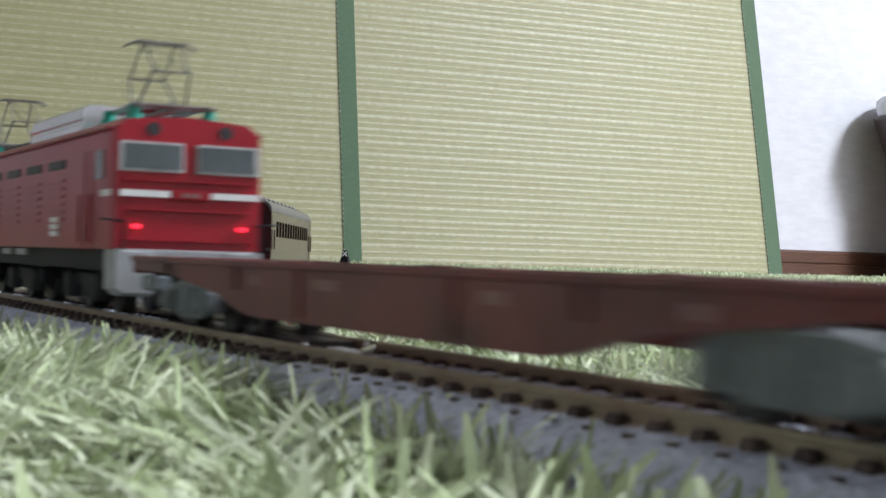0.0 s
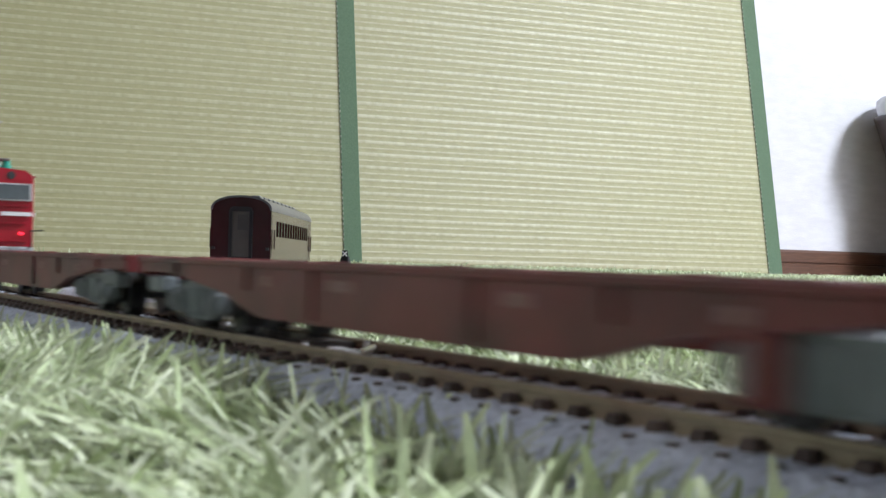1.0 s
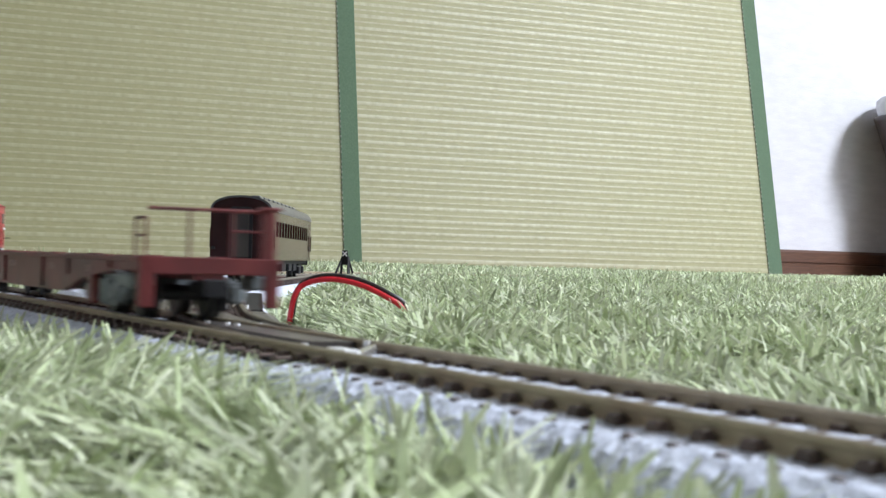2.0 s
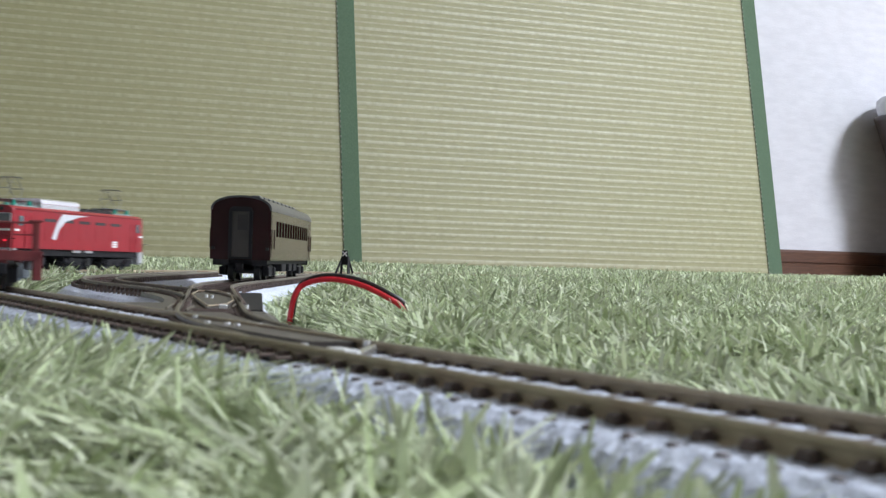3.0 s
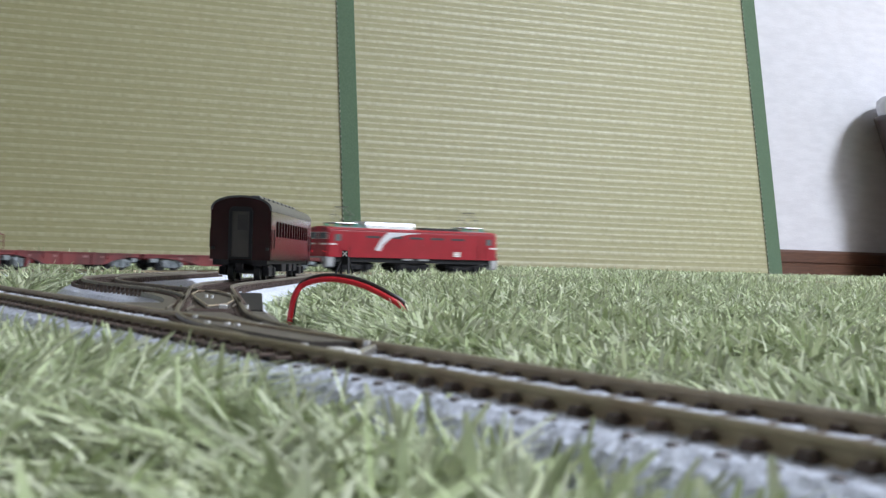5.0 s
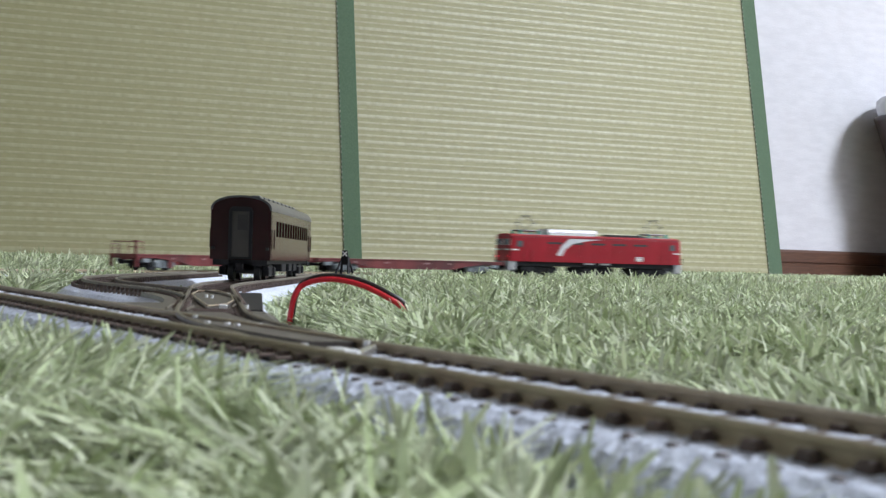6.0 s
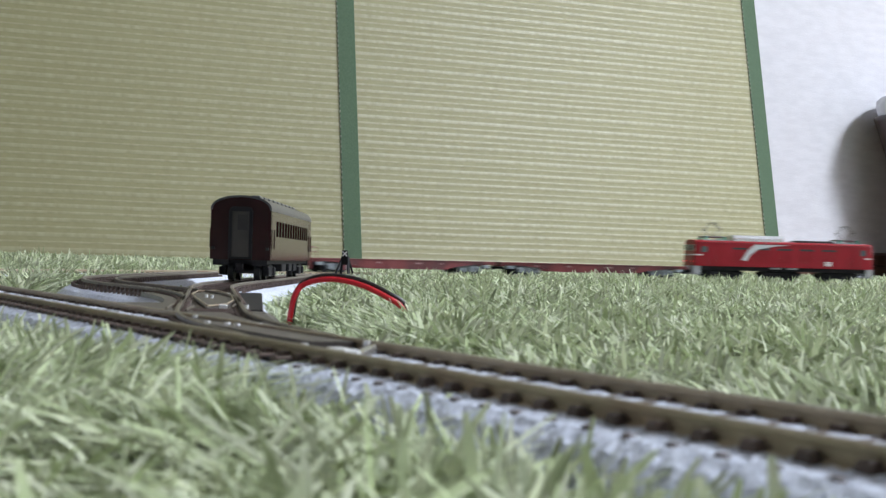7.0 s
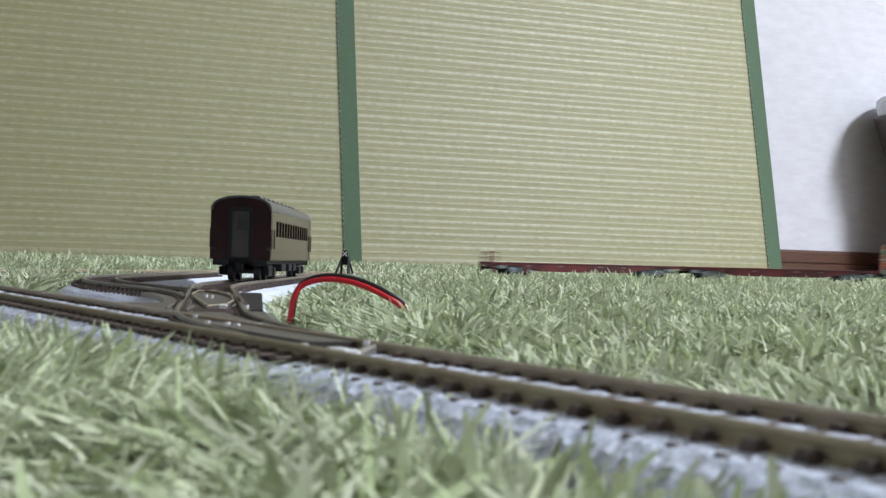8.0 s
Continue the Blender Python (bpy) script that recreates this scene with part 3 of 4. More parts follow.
            part("flash", bm, M_FLASH, body, "white comet flash on the side")
        bm = bmesh.new()
        mx = 29.5 if s < 0 else -29.5
        for j in range(3):
            plate(bm, [(mx - 2.6, 9.8 + j * 0.95), (mx + 2.2, 9.8 + j * 0.95), (mx + 2.6, 10.5 + j * 0.95), (mx - 2.2, 10.5 + j * 0.95)], W - .1, W + .2)
        part("mark", bm, M_WHITE, body, "small white side mark")
    # roof
    bm = bmesh.new()
    prism(bm, [(-7.2, 23.0), (7.2, 23.0), (7.2, 25.1), (6.9, 25.4), (6.9, 25.7), (7.2, 26.0), (6.8, 27.4), (6.1, 28.0), (-6.1, 28.0), (-6.8, 27.4), (-7.2, 26.0), (-6.9, 25.7), (-6.9, 25.4), (-7.2, 25.1)], "x", -33, 0)
    part("roof_housing", bm, M_SILVER, th, "shiny silver roof housing")
    bm = bmesh.new()
    box(bm, 9, 37, -4.6, 4.6, 23.2, 25.2, 0.4)
    for i in range(5):
        box(bm, 11 + i * 5.2, 14 + i * 5.2, -4.9, 4.9, 24.8, 25.7, 0.15)
    part("roof_hatch", bm, M_DKGREY, th, "dark roof hatch with ribs")
    for e in (-1, 1):
        bm = bmesh.new()
        box(bm, e * 44 - 9.5, e * 44 + 9.5, -6.6, 6.6, 22.6, 24.5, 0.3)
        for s in (-1, 1):
            rod(bm, (e * 36, s * 6.2, 24.6), (e * 53, s * 6.2, 24.6), 0.22, 6)
            rod(bm, (e * 55, s * 2.5, 23.3), (e * 55, s * 2.5, 24.8), 0.5, 8)
        part("roof_walk", bm, M_ROOFKIT, th, "grey-green roof walkway and pipes")
    for e in (-1, 1):
        pantograph(th, e * 45)
    # underframe
    bm = bmesh.new()
    box(bm, -56, 56, -8.6, 8.6, 5.6, 8.4)
    part("underframe", bm, M_BLACK, th)
    bm = bmesh.new()
    for x in (-9, 2):
        box(bm, x, x + 7, -9.4, -8.4, 7.0, 8.0, 0.15)
        box(bm, x, x + 7, 8.4, 9.4, 7.0, 8.0, 0.15)
    part("step", bm, M_SKIRT, th, "pale step plates")
    bogies, axles = [], []
    for x in (-39, 0, 39):
        b, ax = bogie_loco(th, x)
        bogies.append((b, x))
        axles += ax
    tagged(th, "bright red electric locomotive model with silver roof housing and raised pantographs", "locomotive")
    return th, bogies, axles


def bogie_flat(th, x):
    bm = bmesh.new()
    box(bm, -2.2, 2.2, -6, 6, 3.0, 5.2, 0.2)
    b = part("bogie", bm, M_BOGIE, th, "light grey plastic bogie")
    b.location = (x * .001, 0, 0)
    for s in (-1, 1):
        bm = bmesh.new()
        prism(bm, [(-7.6, 2.1), (-5.2, 2.1), (-3.4, 1.2), (3.4, 1.2), (5.2, 2.1), (7.6, 2.1), (7.6, 4.3), (4.0, 5.0), (-4.0, 5.0), (-7.6, 4.3)], "y", *sorted((s * 5.9, s * 7.3)))
        for dx in (-6.2, 6.2):
            box(bm, dx - 1.6, dx + 1.6, *sorted((s * 6.4, s * 8.1)), 1.7, 4.2, 0.35)
            rod(bm, (dx, s * 7.9, 2.9), (dx, s * 8.5, 2.9), 0.9, 10)
        for dx in (-1.5, 0, 1.5):
            rod(bm, (dx, s * 7.4, 1.6), (dx, s * 7.4, 4.4), 0.65, 8)
        part("side_frame", bm, M_BOGIE, b)
    bm = bmesh.new()
    for s in (-1, 1):
        for dx in (-9.2, 9.2):
            box(bm, dx - 0.5, dx + 0.5, *sorted((s * 3.6, s * 5.4)), 0.9, 4.0, 0.1)
    box(bm, -9.4, 9.4, -0.6, 0.6, 3.4, 4.0)
    part("brake_gear", bm, M_BLACK, b)
    return b, [wheelset(b, dx) for dx in (-6.2, 6.2)]


def flatcar(tail, label):
    """Container flat: fish-bellied side sills, cross members, open centre, bogies; the tail car has an end platform with rails."""
    th = empty("flatcar")
    L, D = 65.5, 7.4
    for s in (-1, 1):
        bm = bmesh.new()
        bot = []
        for i in range(-32, 33):
            x = i * 2.0
            ax = abs(x)
            if ax < 25:
                z = 2.3
            elif ax < 41:
                f = (ax - 25) / 16
                z = 2.3 + 2.3 * (f * f * (3 - 2 * f))
            else:
                z = 4.6 + 1.2 * min(1, (ax - 41) / 12)
            bot.append((x, z))
        pts = [(-L, 5.8)] + [p for p in bot if abs(p[0]) < L - 0.5] + [(L, 5.8), (L, D), (-L, D)]
        prism(bm, pts, "y", *sorted((s * 7.3, s * 8.35)))
        box(bm, -L, L, *sorted((s * 7.0, s * 8.75)), D - 0.55, D + 0.05, 0.08)
        for x in (-52, -30, -14, 14, 30, 52):
            box(bm, x - 0.35, x + 0.35, *sorted((s * 8.2, s * 8.65)), 5.9 if abs(x) > 40 else 4.7 if abs(x) > 25 else 2.7, D - 0.5)
        sill = part("side_sill", bm, M_BROWN, th, "red-brown fish-bellied side sill")
        bm = bmesh.new()
        for x, w in ((-21, 3.2), (6, 5.0), (24, 2.6), (-42, 2.2)):
            for j in range(max(2, int(w))):
                box(bm, x + j * 0.95, x + j * 0.95 + 0.7, *sorted((s * 8.3, s * 8.42)), 5.2, 6.1)
        tagged(part("lettering", bm, M_MARK, sill), kind="stuff")
    bm = bmesh.new()
    for x in (-58, -46, -30, -15, 0, 15, 30, 46, 58):
        box(bm, x - 1.3, x + 1.3, -7.4, 7.4, D - 1.8, D - 0.15, 0.1)
    box(bm, -L, L, -1.9, 1.9, D - 2.6, D - 0.1, 0.1)
    part("cross_member", bm, M_BROWN, th)
    for e in (-1, 1):
        bm = bmesh.new()
        box(bm, e * (L - 9) if e > 0 else -L, L if e > 0 else -(L - 9), -7.6, 7.6, D - 1.2, D - 0.05, 0.1)
        part("end_deck", bm, M_BROWN, th)
        bm = bmesh.new()
        box(bm, min(e * (L - 1), e * (L + 0.3)), max(e * (L - 1), e * (L + 0.3)), -8.4, 8.4, D - 1.9, D + 0.1, 0.1)
        part("end_beam", bm, M_BROWN, th)
        bm = bmesh.new()
        box(bm, min(e * (L - 6), e * (L + 1.6)), max(e * (L - 6), e * (L + 1.6)), -0.8, 0.8, 3.2, 4.6, 0.2)
        box(bm, min(e * (L + 0.6), e * (L + 2.0)), max(e * (L + 0.6), e * (L + 2.0)), -1.4, 1.4, 2.8, 5.0, 0.2)
        part("coupler", bm, M_BLACK, th)
    for s in (-1, 1):
        for x in (-46, -18, 18, 46):
            bm = bmesh.new()
            box(bm, x - 1.4, x + 1.4, *sorted((s * 6.2, s * 8.2)), D - 0.1, D + 0.16, 0.05)
            part("container_lock", bm, M_BROWN, th)
    bm = bmesh.new()
    rod(bm, (-12, 3.0, 3.6), (2, 3.0, 3.6), 1.5, 12)
    box(bm, 6, 13, -5.5, -1.5, 2.2, 4.8, 0.3)
    part("brake_cylinder", bm, M_DKGREY, th)
    for e in (-1, 1):
        for s in (-1, 1):
            bm = bmesh.new()
            box(bm, min(e * 56.5, e * 61.5), max(e * 56.5, e * 61.5), *sorted((s * 6.6, s * 8.6)), 3.6, 5.4, 0.3)
            part("end_box", bm, M_BOGIE, th, "pale grey end box")
    if tail:
        x0 = -L - 0.1
        xe, xi = x0 + 0.4, x0 + 4.6
        bars = [((xe, -7.6, D + 5.7), (xe, 7.6, D + 5.7), 0.22), ((xe, -7.6, D + 3.3), (xe, -2.6, D + 3.3), 0.15)]
        bars += [((xe, y, D), (xe, y, D + 5.7), 0.2) for y in (-2.6, 2.6)]
        for y, h in ((7.8, 4.6), (-7.9, 5.7)):
            bars += [((x, y, D), (x, y, D + h), 0.2) for x in (xe, xi)]
            bars += [((xe, y, D + h), (xi, y, D + h), 0.2), ((xe, y, D + h * 0.55), (xi, y, D + h * 0.55), 0.15)]
        for a, b, r in bars:
            part("railing_bar", rod(bmesh.new(), a, b, r, 8), M_BROWN, th, "thin red-brown platform railing bar")
        bm = bmesh.new()
        box(bm, x0 - 0.1, x0 + 0.8, -8.0, -6.7, D, D + 6.0, 0.15)
        box(bm, x0 - 0.3, x0 + 1.3, -8.6, -6.0, D + 5.8, D + 6.3, 0.15)
        part("end_post", bm, M_BROWN, th)
        for s in (-1, 1):
            part("foot_step", box(bmesh.new(), x0 - 0.2, x0 + 1.0, *sorted((s * 6.8, s * 8.6)), 1.6, D - 0.2, 0.15), M_BROWN, th)
            part("foot_step", box(bmesh.new(), x0 + 21, x0 + 23.5, *sorted((s * 7.6, s * 8.7)), 1.2, 5.0, 0.2), M_BROWN, th)
    bogies, axles = [], []
    for x in (-47.3, 47.3):
        b, ax = bogie_flat(th, x)
        bogies.append((b, x))
        axles += ax
    tagged(th, label, "freight car", group="empty container flatcars")
    return th, bogies, axles


LOCO = loco()
FLAT1 = flatcar(False, "empty red-brown container flatcar coupled behind the locomotive")
FLAT2 = flatcar(True, "empty red-brown container flatcar with a railed end platform")
def gone(t):
    """How far the train has run; it eases to its even pace in the first two seconds."""
    return SPEED * t - 2.5 * max(0.0, 1.0 - t) + 1.5 * math.exp(-((t - 1.45) / 0.45) ** 2)


SPEED, LOCO_TAIL0 = 131.27, 174.1
CARS = ((LOCO, LOCO_TAIL0 + 61.0, 39.0, 3.0), (FLAT1, LOCO_TAIL0 - 3.7 - 66.5, 47.3, 2.8), (FLAT2, LOCO_TAIL0 - 5.0 - 136 - 66.5, 47.3, 2.8))


def rail_point(s):
    x, y, a = main(s)
    return Vector((x, y, RAIL * 1000 + lift(s) + 0.03)) * 0.001, a


def car_pose(s, half):
    a, _ = rail_point(s - half)
    b, _ = rail_point(s + half)
    d = b - a
    yaw = math.atan2(d.y, d.x)
    pit = -math.asin(d.z / d.length)
    return Matrix.Translation((a + b) / 2) @ Matrix.Rotation(yaw, 4, "Z") @ Matrix.Rotation(pit, 4, "Y"), yaw


def motions():
    """The train runs round the loop at an even speed."""
    for (th, bogies, axles), s0, half, r in CARS:
        times = [i * 0.2 for i in range(41)]
        walk(th, [(t, car_pose(s0 + gone(t), half)[0]) for t in times])
        for b, x in bogies:
            rows = []
            for t in times:
                s = s0 + gone(t)
                dz = (rail_point(s + x)[1] - car_pose(s, half)[1] + math.pi) % (2 * math.pi) - math.pi
                rows.append((t, pose(x * .001, 0, 0, 0, 0, math.degrees(dz))))
            walk(b, rows)
        for w in axles:
            x, _, z = w.location
            turn = math.degrees(SPEED / r)
            walk(w, [(i / 15, pose(x, 0, z, 0, turn * i / 15, 0)) for i in range(121)])


# ---- coach on the siding ----
def coach():
    th = empty("passenger_coach", Matrix.Translation((-0.0627, 0.4509 + 0.0655, RAIL + 0.00003)) @ Matrix.Rotation(radians(89.85), 4, "Z"))
    L, W, ZB, ZE, ZR = 65.5, 9.4, 6.4, 21.8, 26.2
    bm = bmesh.new()
    arc = [(W, ZB), (W, ZE)] + [(W * math.cos(t), ZE + (ZR - ZE) * math.sin(t) ** 0.85) for t in [math.pi * i / 16 for i in range(1, 16)]] + [(-W, ZE), (-W, ZB)]
    prism(bm, arc, "x", L - 1.2, L)
    part("end_wall", bm, M_COACH, th, "very dark brown end wall")
    bm = bmesh.new()
    prism(bm, arc, "x", -L, -L + 1.2)
    ends = part("end_wall", bm, M_COACH, th, "very dark brown end wall")
    # side walls with real window openings: bands above and below, piers between
    for s in (-1, 1):
        bm = bmesh.new()
        y = sorted((s * (W - 0.9), s * (W - 0.02)))
        box(bm, -L + 1.2, L - 1.2, *y, ZB, 14.0)
        box(bm, -L + 1.2, L - 1.2, *y, 18.9, ZE + 0.1)
        for i in range(13):
            c = -49.5 + i * 8.25
            box(bm, c - 4.125, c - 2.6, *y, 14.0, 18.9)
        box(bm, 49.5 + 2.6, L - 1.2, *y, 14.0, 18.9)
        box(bm, -L + 1.2, -49.5 - 4.125, *y, 14.0, 18.9)
        wall = part("side_wall", bm, M_COACH, th, "glossy dark brown side with a row of windows")
        for i in range(13):
            c = -49.5 + i * 8.25
            bm = bmesh.new()
            box(bm, c - 2.9, c + 2.7, *sorted((s * (W - 0.85), s * (W - 0.6))), 13.8, 19.1)
            part("window", bm, M_WIN, wall)
        for e in (-1, 1):
            bm = bmesh.new()
            box(bm, e * 61 - 2.6, e * 61 + 2.6, *sorted((s * (W - 0.1), s * (W + 0.06))), 7.4, 20.6)
            rod(bm, (e * 57.5, s * (W + 0.2), 10), (e * 57.5, s * (W + 0.2), 16), 0.16, 6)
            rod(bm, (e * 64.6, s * (W + 0.2), 10), (e * 64.6, s * (W + 0.2), 16), 0.16, 6)
            part("vestibule_door", bm, M_COACH, wall)
        bm = bmesh.new()
        box(bm, -L + 0.4, L - 0.4, *sorted((s * (W - 0.3), s * (W + 0.12))), 13.2, 13.6)
        box(bm, -L + 0.4, L - 0.4, *sorted((s * (W - 0.3), s * (W + 0.12))), 19.3, 19.6)
        part("belt_rail", bm, M_COACH, wall)
    bm = bmesh.new()
    rf = [((W + 0.15) * math.cos(t), ZE + 0.05 + (ZR + 0.2 - ZE) * math.sin(t) ** 0.85) for t in [math.pi * i / 20 for i in range(21)]]
    rf += [((W - 0.5) * math.cos(t), ZE + (ZR - 0.4 - ZE) * math.sin(t) ** 0.85) for t in [math.pi * i / 20 for i in range(20, -1, -1)]]
    prism(bm, rf, "x", -L - 0.15, L + 0.15)
    part("roof", bm, M_CROOF, th, "dark grey curved roof", smooth=False)
    for i in range(9):
        bm = bmesh.new()
        c = -50 + i * 12.5
        box(bm, c - 4.4, c + 4.4, -4.3, -1.3, ZR - 0.9, ZR + 0.75, 0.4)
        part("roof_vent", bm, M_CROOF, th)
    # end door, with frame and window
    for e in (-1, 1):
        def slabx(bm, o0, o1, *r):
            box(bm, *sorted((e * (L + o0), e * (L + o1))), *r)
        bm = bmesh.new()
        slabx(bm, 0.0, 0.9, -3.7, -2.7, ZB + 0.6, 21.6)
        slabx(bm, 0.0, 0.9, 2.7, 3.7, ZB + 0.6, 21.6)
        prism(bm, [(-3.7, 21.4), (3.7, 21.4), (3.3, 22.5), (2.4, 22.9), (-2.4, 22.9), (-3.3, 22.5)], "x", *sorted((e * L, e * (L + 0.9))))
        slabx(bm, 0.0, 0.7, -3.7, 3.7, ZB + 0.2, ZB + 0.9)
        fr = part("gangway_frame", bm, M_BLACK, ends, "dark grey gangway frame")
        bm = bmesh.new()
        slabx(bm, -0.1, 0.25, -2.8, 2.8, ZB + 0.8, 21.5)
        part("end_door", bm, M_CDOOR, ends, "grey-brown end door")
        bm = bmesh.new()
        slabx(bm, 0.2, 0.4, -2.3, 1.0, 15.6, 20.4)
        part("end_door_window", bm, M_WIN, ends)
        bm = bmesh.new()
        for s in (-1, 1):
            slabx(bm, 0.0, 0.7, s * 8.4 - 0.5, s * 8.4 + 0.5, 9.4, 10.4)
            slabx(bm, -0.5, 0.2, s * 6 - 2.4, s * 6 + 2.4, 4.6, ZB)
        slabx(bm, -1, 2.2, -1.0, 1.0, 3.2, 5.2)
        part("buffer_gear", bm, M_BLACK, th)
    bm = bmesh.new()
    box(bm, -L + 2, L - 2, -8.2, 8.2, 5.2, 6.5)
    for x, w in ((-20, 12), (2, 9), (18, 10)):
        for s in (-1, 1):
            box(bm, x, x + w, *sorted((s * 4, s * 8)), 2.6, 5.4, 0.3)
    part("underframe", bm, M_BLACK, th)
    for x in (-47, 47):
        bm = bmesh.new()
        for s in (-1, 1):
            prism(bm, [(-8.5, 2.2), (-6, 2.2), (-4, 1.3), (4, 1.3), (6, 2.2), (8.5, 2.2), (8.5, 4.2), (3.5, 5.0), (-3.5, 5.0), (-8.5, 4.2)], "y", *sorted((s * 5.9, s * 7.3)))
            for dx in (-7, 7):
                box(bm, dx - 1.5, dx + 1.5, *sorted((s * 6.2, s * 8.0)), 1.5, 4.2, 0.3)
        box(bm, -2, 2, -6, 6, 3, 5.3)
        b = part("bogie", bm, M_BLACK, th)
        b.location = (x * .001, 0, 0)
        for dx in (-7, 7):
            wheelset(b, dx)
    tagged(th, "dark brown vintage passenger coach model standing on the siding", "railway coach")


coach()


# ---- the two turnouts ----
def turnout(name, lines, label):
    """A turnout: for each of its lines the dark rails from s0 to s1 and the sleepers under them."""
    th = empty(name)
    for ln, s0, s1, t0 in lines:
        for o in (-4.86, 4.86):
            bm = bmesh.new()
            sweep(bm, ln, s0, s1, 3.0, rail_outline(o), lambda s: -0.02)
            r = part("rail", bm, M_RAIL_D, th, "dark weathered metal rail")
            bm = bmesh.new()
            sweep(bm, ln, s0, s1, 3.0, [(o - 0.24, -0.02), (o + 0.24, -0.02), (o + 0.2, 0.012), (o - 0.2, 0.012)])
            part("rail_head", bm, M_RAIL_D, r)
        i = math.ceil(t0 / PITCH)
        while i * PITCH < s1:
            put_tie(th, ln, i * PITCH, lambda s: 0.1)
            i += 1
    return tagged(th, label, "model turnout", group="model railway turnouts")


T1 = turnout("turnout", [(passing, 22, 112, 30)], "turnout with dark plastic base between bronze rails")
T2 = turnout("turnout", [(passing, 113, 205, 113), (siding_line, 22, 111, 30)], "turnout with a six-sided metal rim between its rails")


def bed(th, at, s0, s1, outline, material, label, drop):
    bm = bmesh.new()
    sweep(bm, at, s0, s1, 2.0, outline, lambda s: drop, 0.05)
    part("roadbed", bm, material, th, label)


bed(T1, passing, 10, 112, [(-3.6, -8.8), (-3.6, -0.95), (6.2, -0.95), (8.6, -1.1), (10.4, -2.0), (14.2, -7.6), (14.2, -8.8)], M_BED, "dark plastic turnout base", 0.0)
bed(T2, passing, 112.5, 205.5, bed_outline(6), M_BALLAST, "grey-blue stone-textured roadbed", -0.22)
bed(T2, siding_line, 8, 111.5, bed_outline(6), M_BALLAST, "grey-blue stone-textured roadbed", -0.27)


def plate_run(th, at, s0, s1, w0, w1, o0, o1, z, material=M_BED, name="base_plate", label=""):
    """A flat plastic plate whose two edges run along a line, changing from o0..w0 to o1..w1."""
    bm = bmesh.new()
    n = 24
    rings = []
    for i in range(n + 1):
        f = i / n
        x, y, a = at(s0 + (s1 - s0) * f)
        rx, ry = math.sin(a), -math.cos(a)
        lo, hi = o0 + (o1 - o0) * f, w0 + (w1 - w0) * f
        rings.append([bm.verts.new((x + rx * o, y + ry * o, RAIL * 1000 + zz)) for o, zz in ((lo, z - 1.2), (lo, z), (hi, z), (hi, z - 1.2))])
    for p, q in zip(rings, rings[1:]):
        for k in range(4):
            bm.faces.new((p[k], p[(k + 1) % 4], q[(k + 1) % 4], q[k]))
    bm.faces.new(rings[0])
    bm.faces.new(rings[-1][::-1])
    return part(name, bm, material, th, label)


# smooth filling between the rails, from the points to the frog, in two steps
plate_run(T1, passing, 14, 52, 4.1, 4.1, -0.6, -3.9, -0.28, label="smooth dark plastic plate between the rails")
plate_run(T1, passing, 52.4, 86, 4.1, 2.2, -3.9, -3.9, -0.42)
plate_run(T1, main, 197, 236, 6.0, 17.0, 5.5, 5.5, -0.32, label="purple-brown plastic panel beside the frog")
plate_run(T1, main, 120, 236, -5.3, -5.3, -7.7, -7.7, -1.22, M_BLACK, "sleeper_strip")
plate_run(loop, main, 236.4, 430, -5.3, -5.3, -7.7, -7.7, -1.22, M_BLACK, "sleeper_strip")
plate_run(T2, passing, 100, 205, 8.4, 8.4, -8.6, -8.6, -0.98)
plate_run(T2, siding_line, 10, 111.5, 8.4, 11.6, -8.4, -8.4, -0.93)
plate_run(T2, siding_line, 6, 111, 8.2, 11.4, 5.7, 5.7, -0.75, M_BLACK, "check_plate", "black plastic check plate along the rail")


def sleeper_ends():
    """Longer sleeper ends that show on the open side of the points."""
    bm = bmesh.new()
    box(bm, -0.8, 0.8, 5.3, 8.0, -1.9, -0.98, 0.12)
    bmesh.ops.scale(bm, vec=(0.001, 0.001, 0.001), verts=bm.verts)
    me = bpy.data.meshes.new("sleeper_end")
    bm.to_mesh(me)
    bm.free()
    me.materials.append(M_TIE)
    for i in range(72):
        x, y, a = main(122 + i * PITCH)
        ob = new("sleeper_end", me)
        ob.parent = loop
        ob.matrix_basis = Matrix.Translation((x * .001, y * .001, RAIL)) @ Matrix.Rotation(a, 4, "Z")


sleeper_ends()


def at_side(line, s, o, z):
    x, y, a = line(s)
    return Vector((x + math.sin(a) * o, y - math.cos(a) * o, RAIL * 1000 + z))


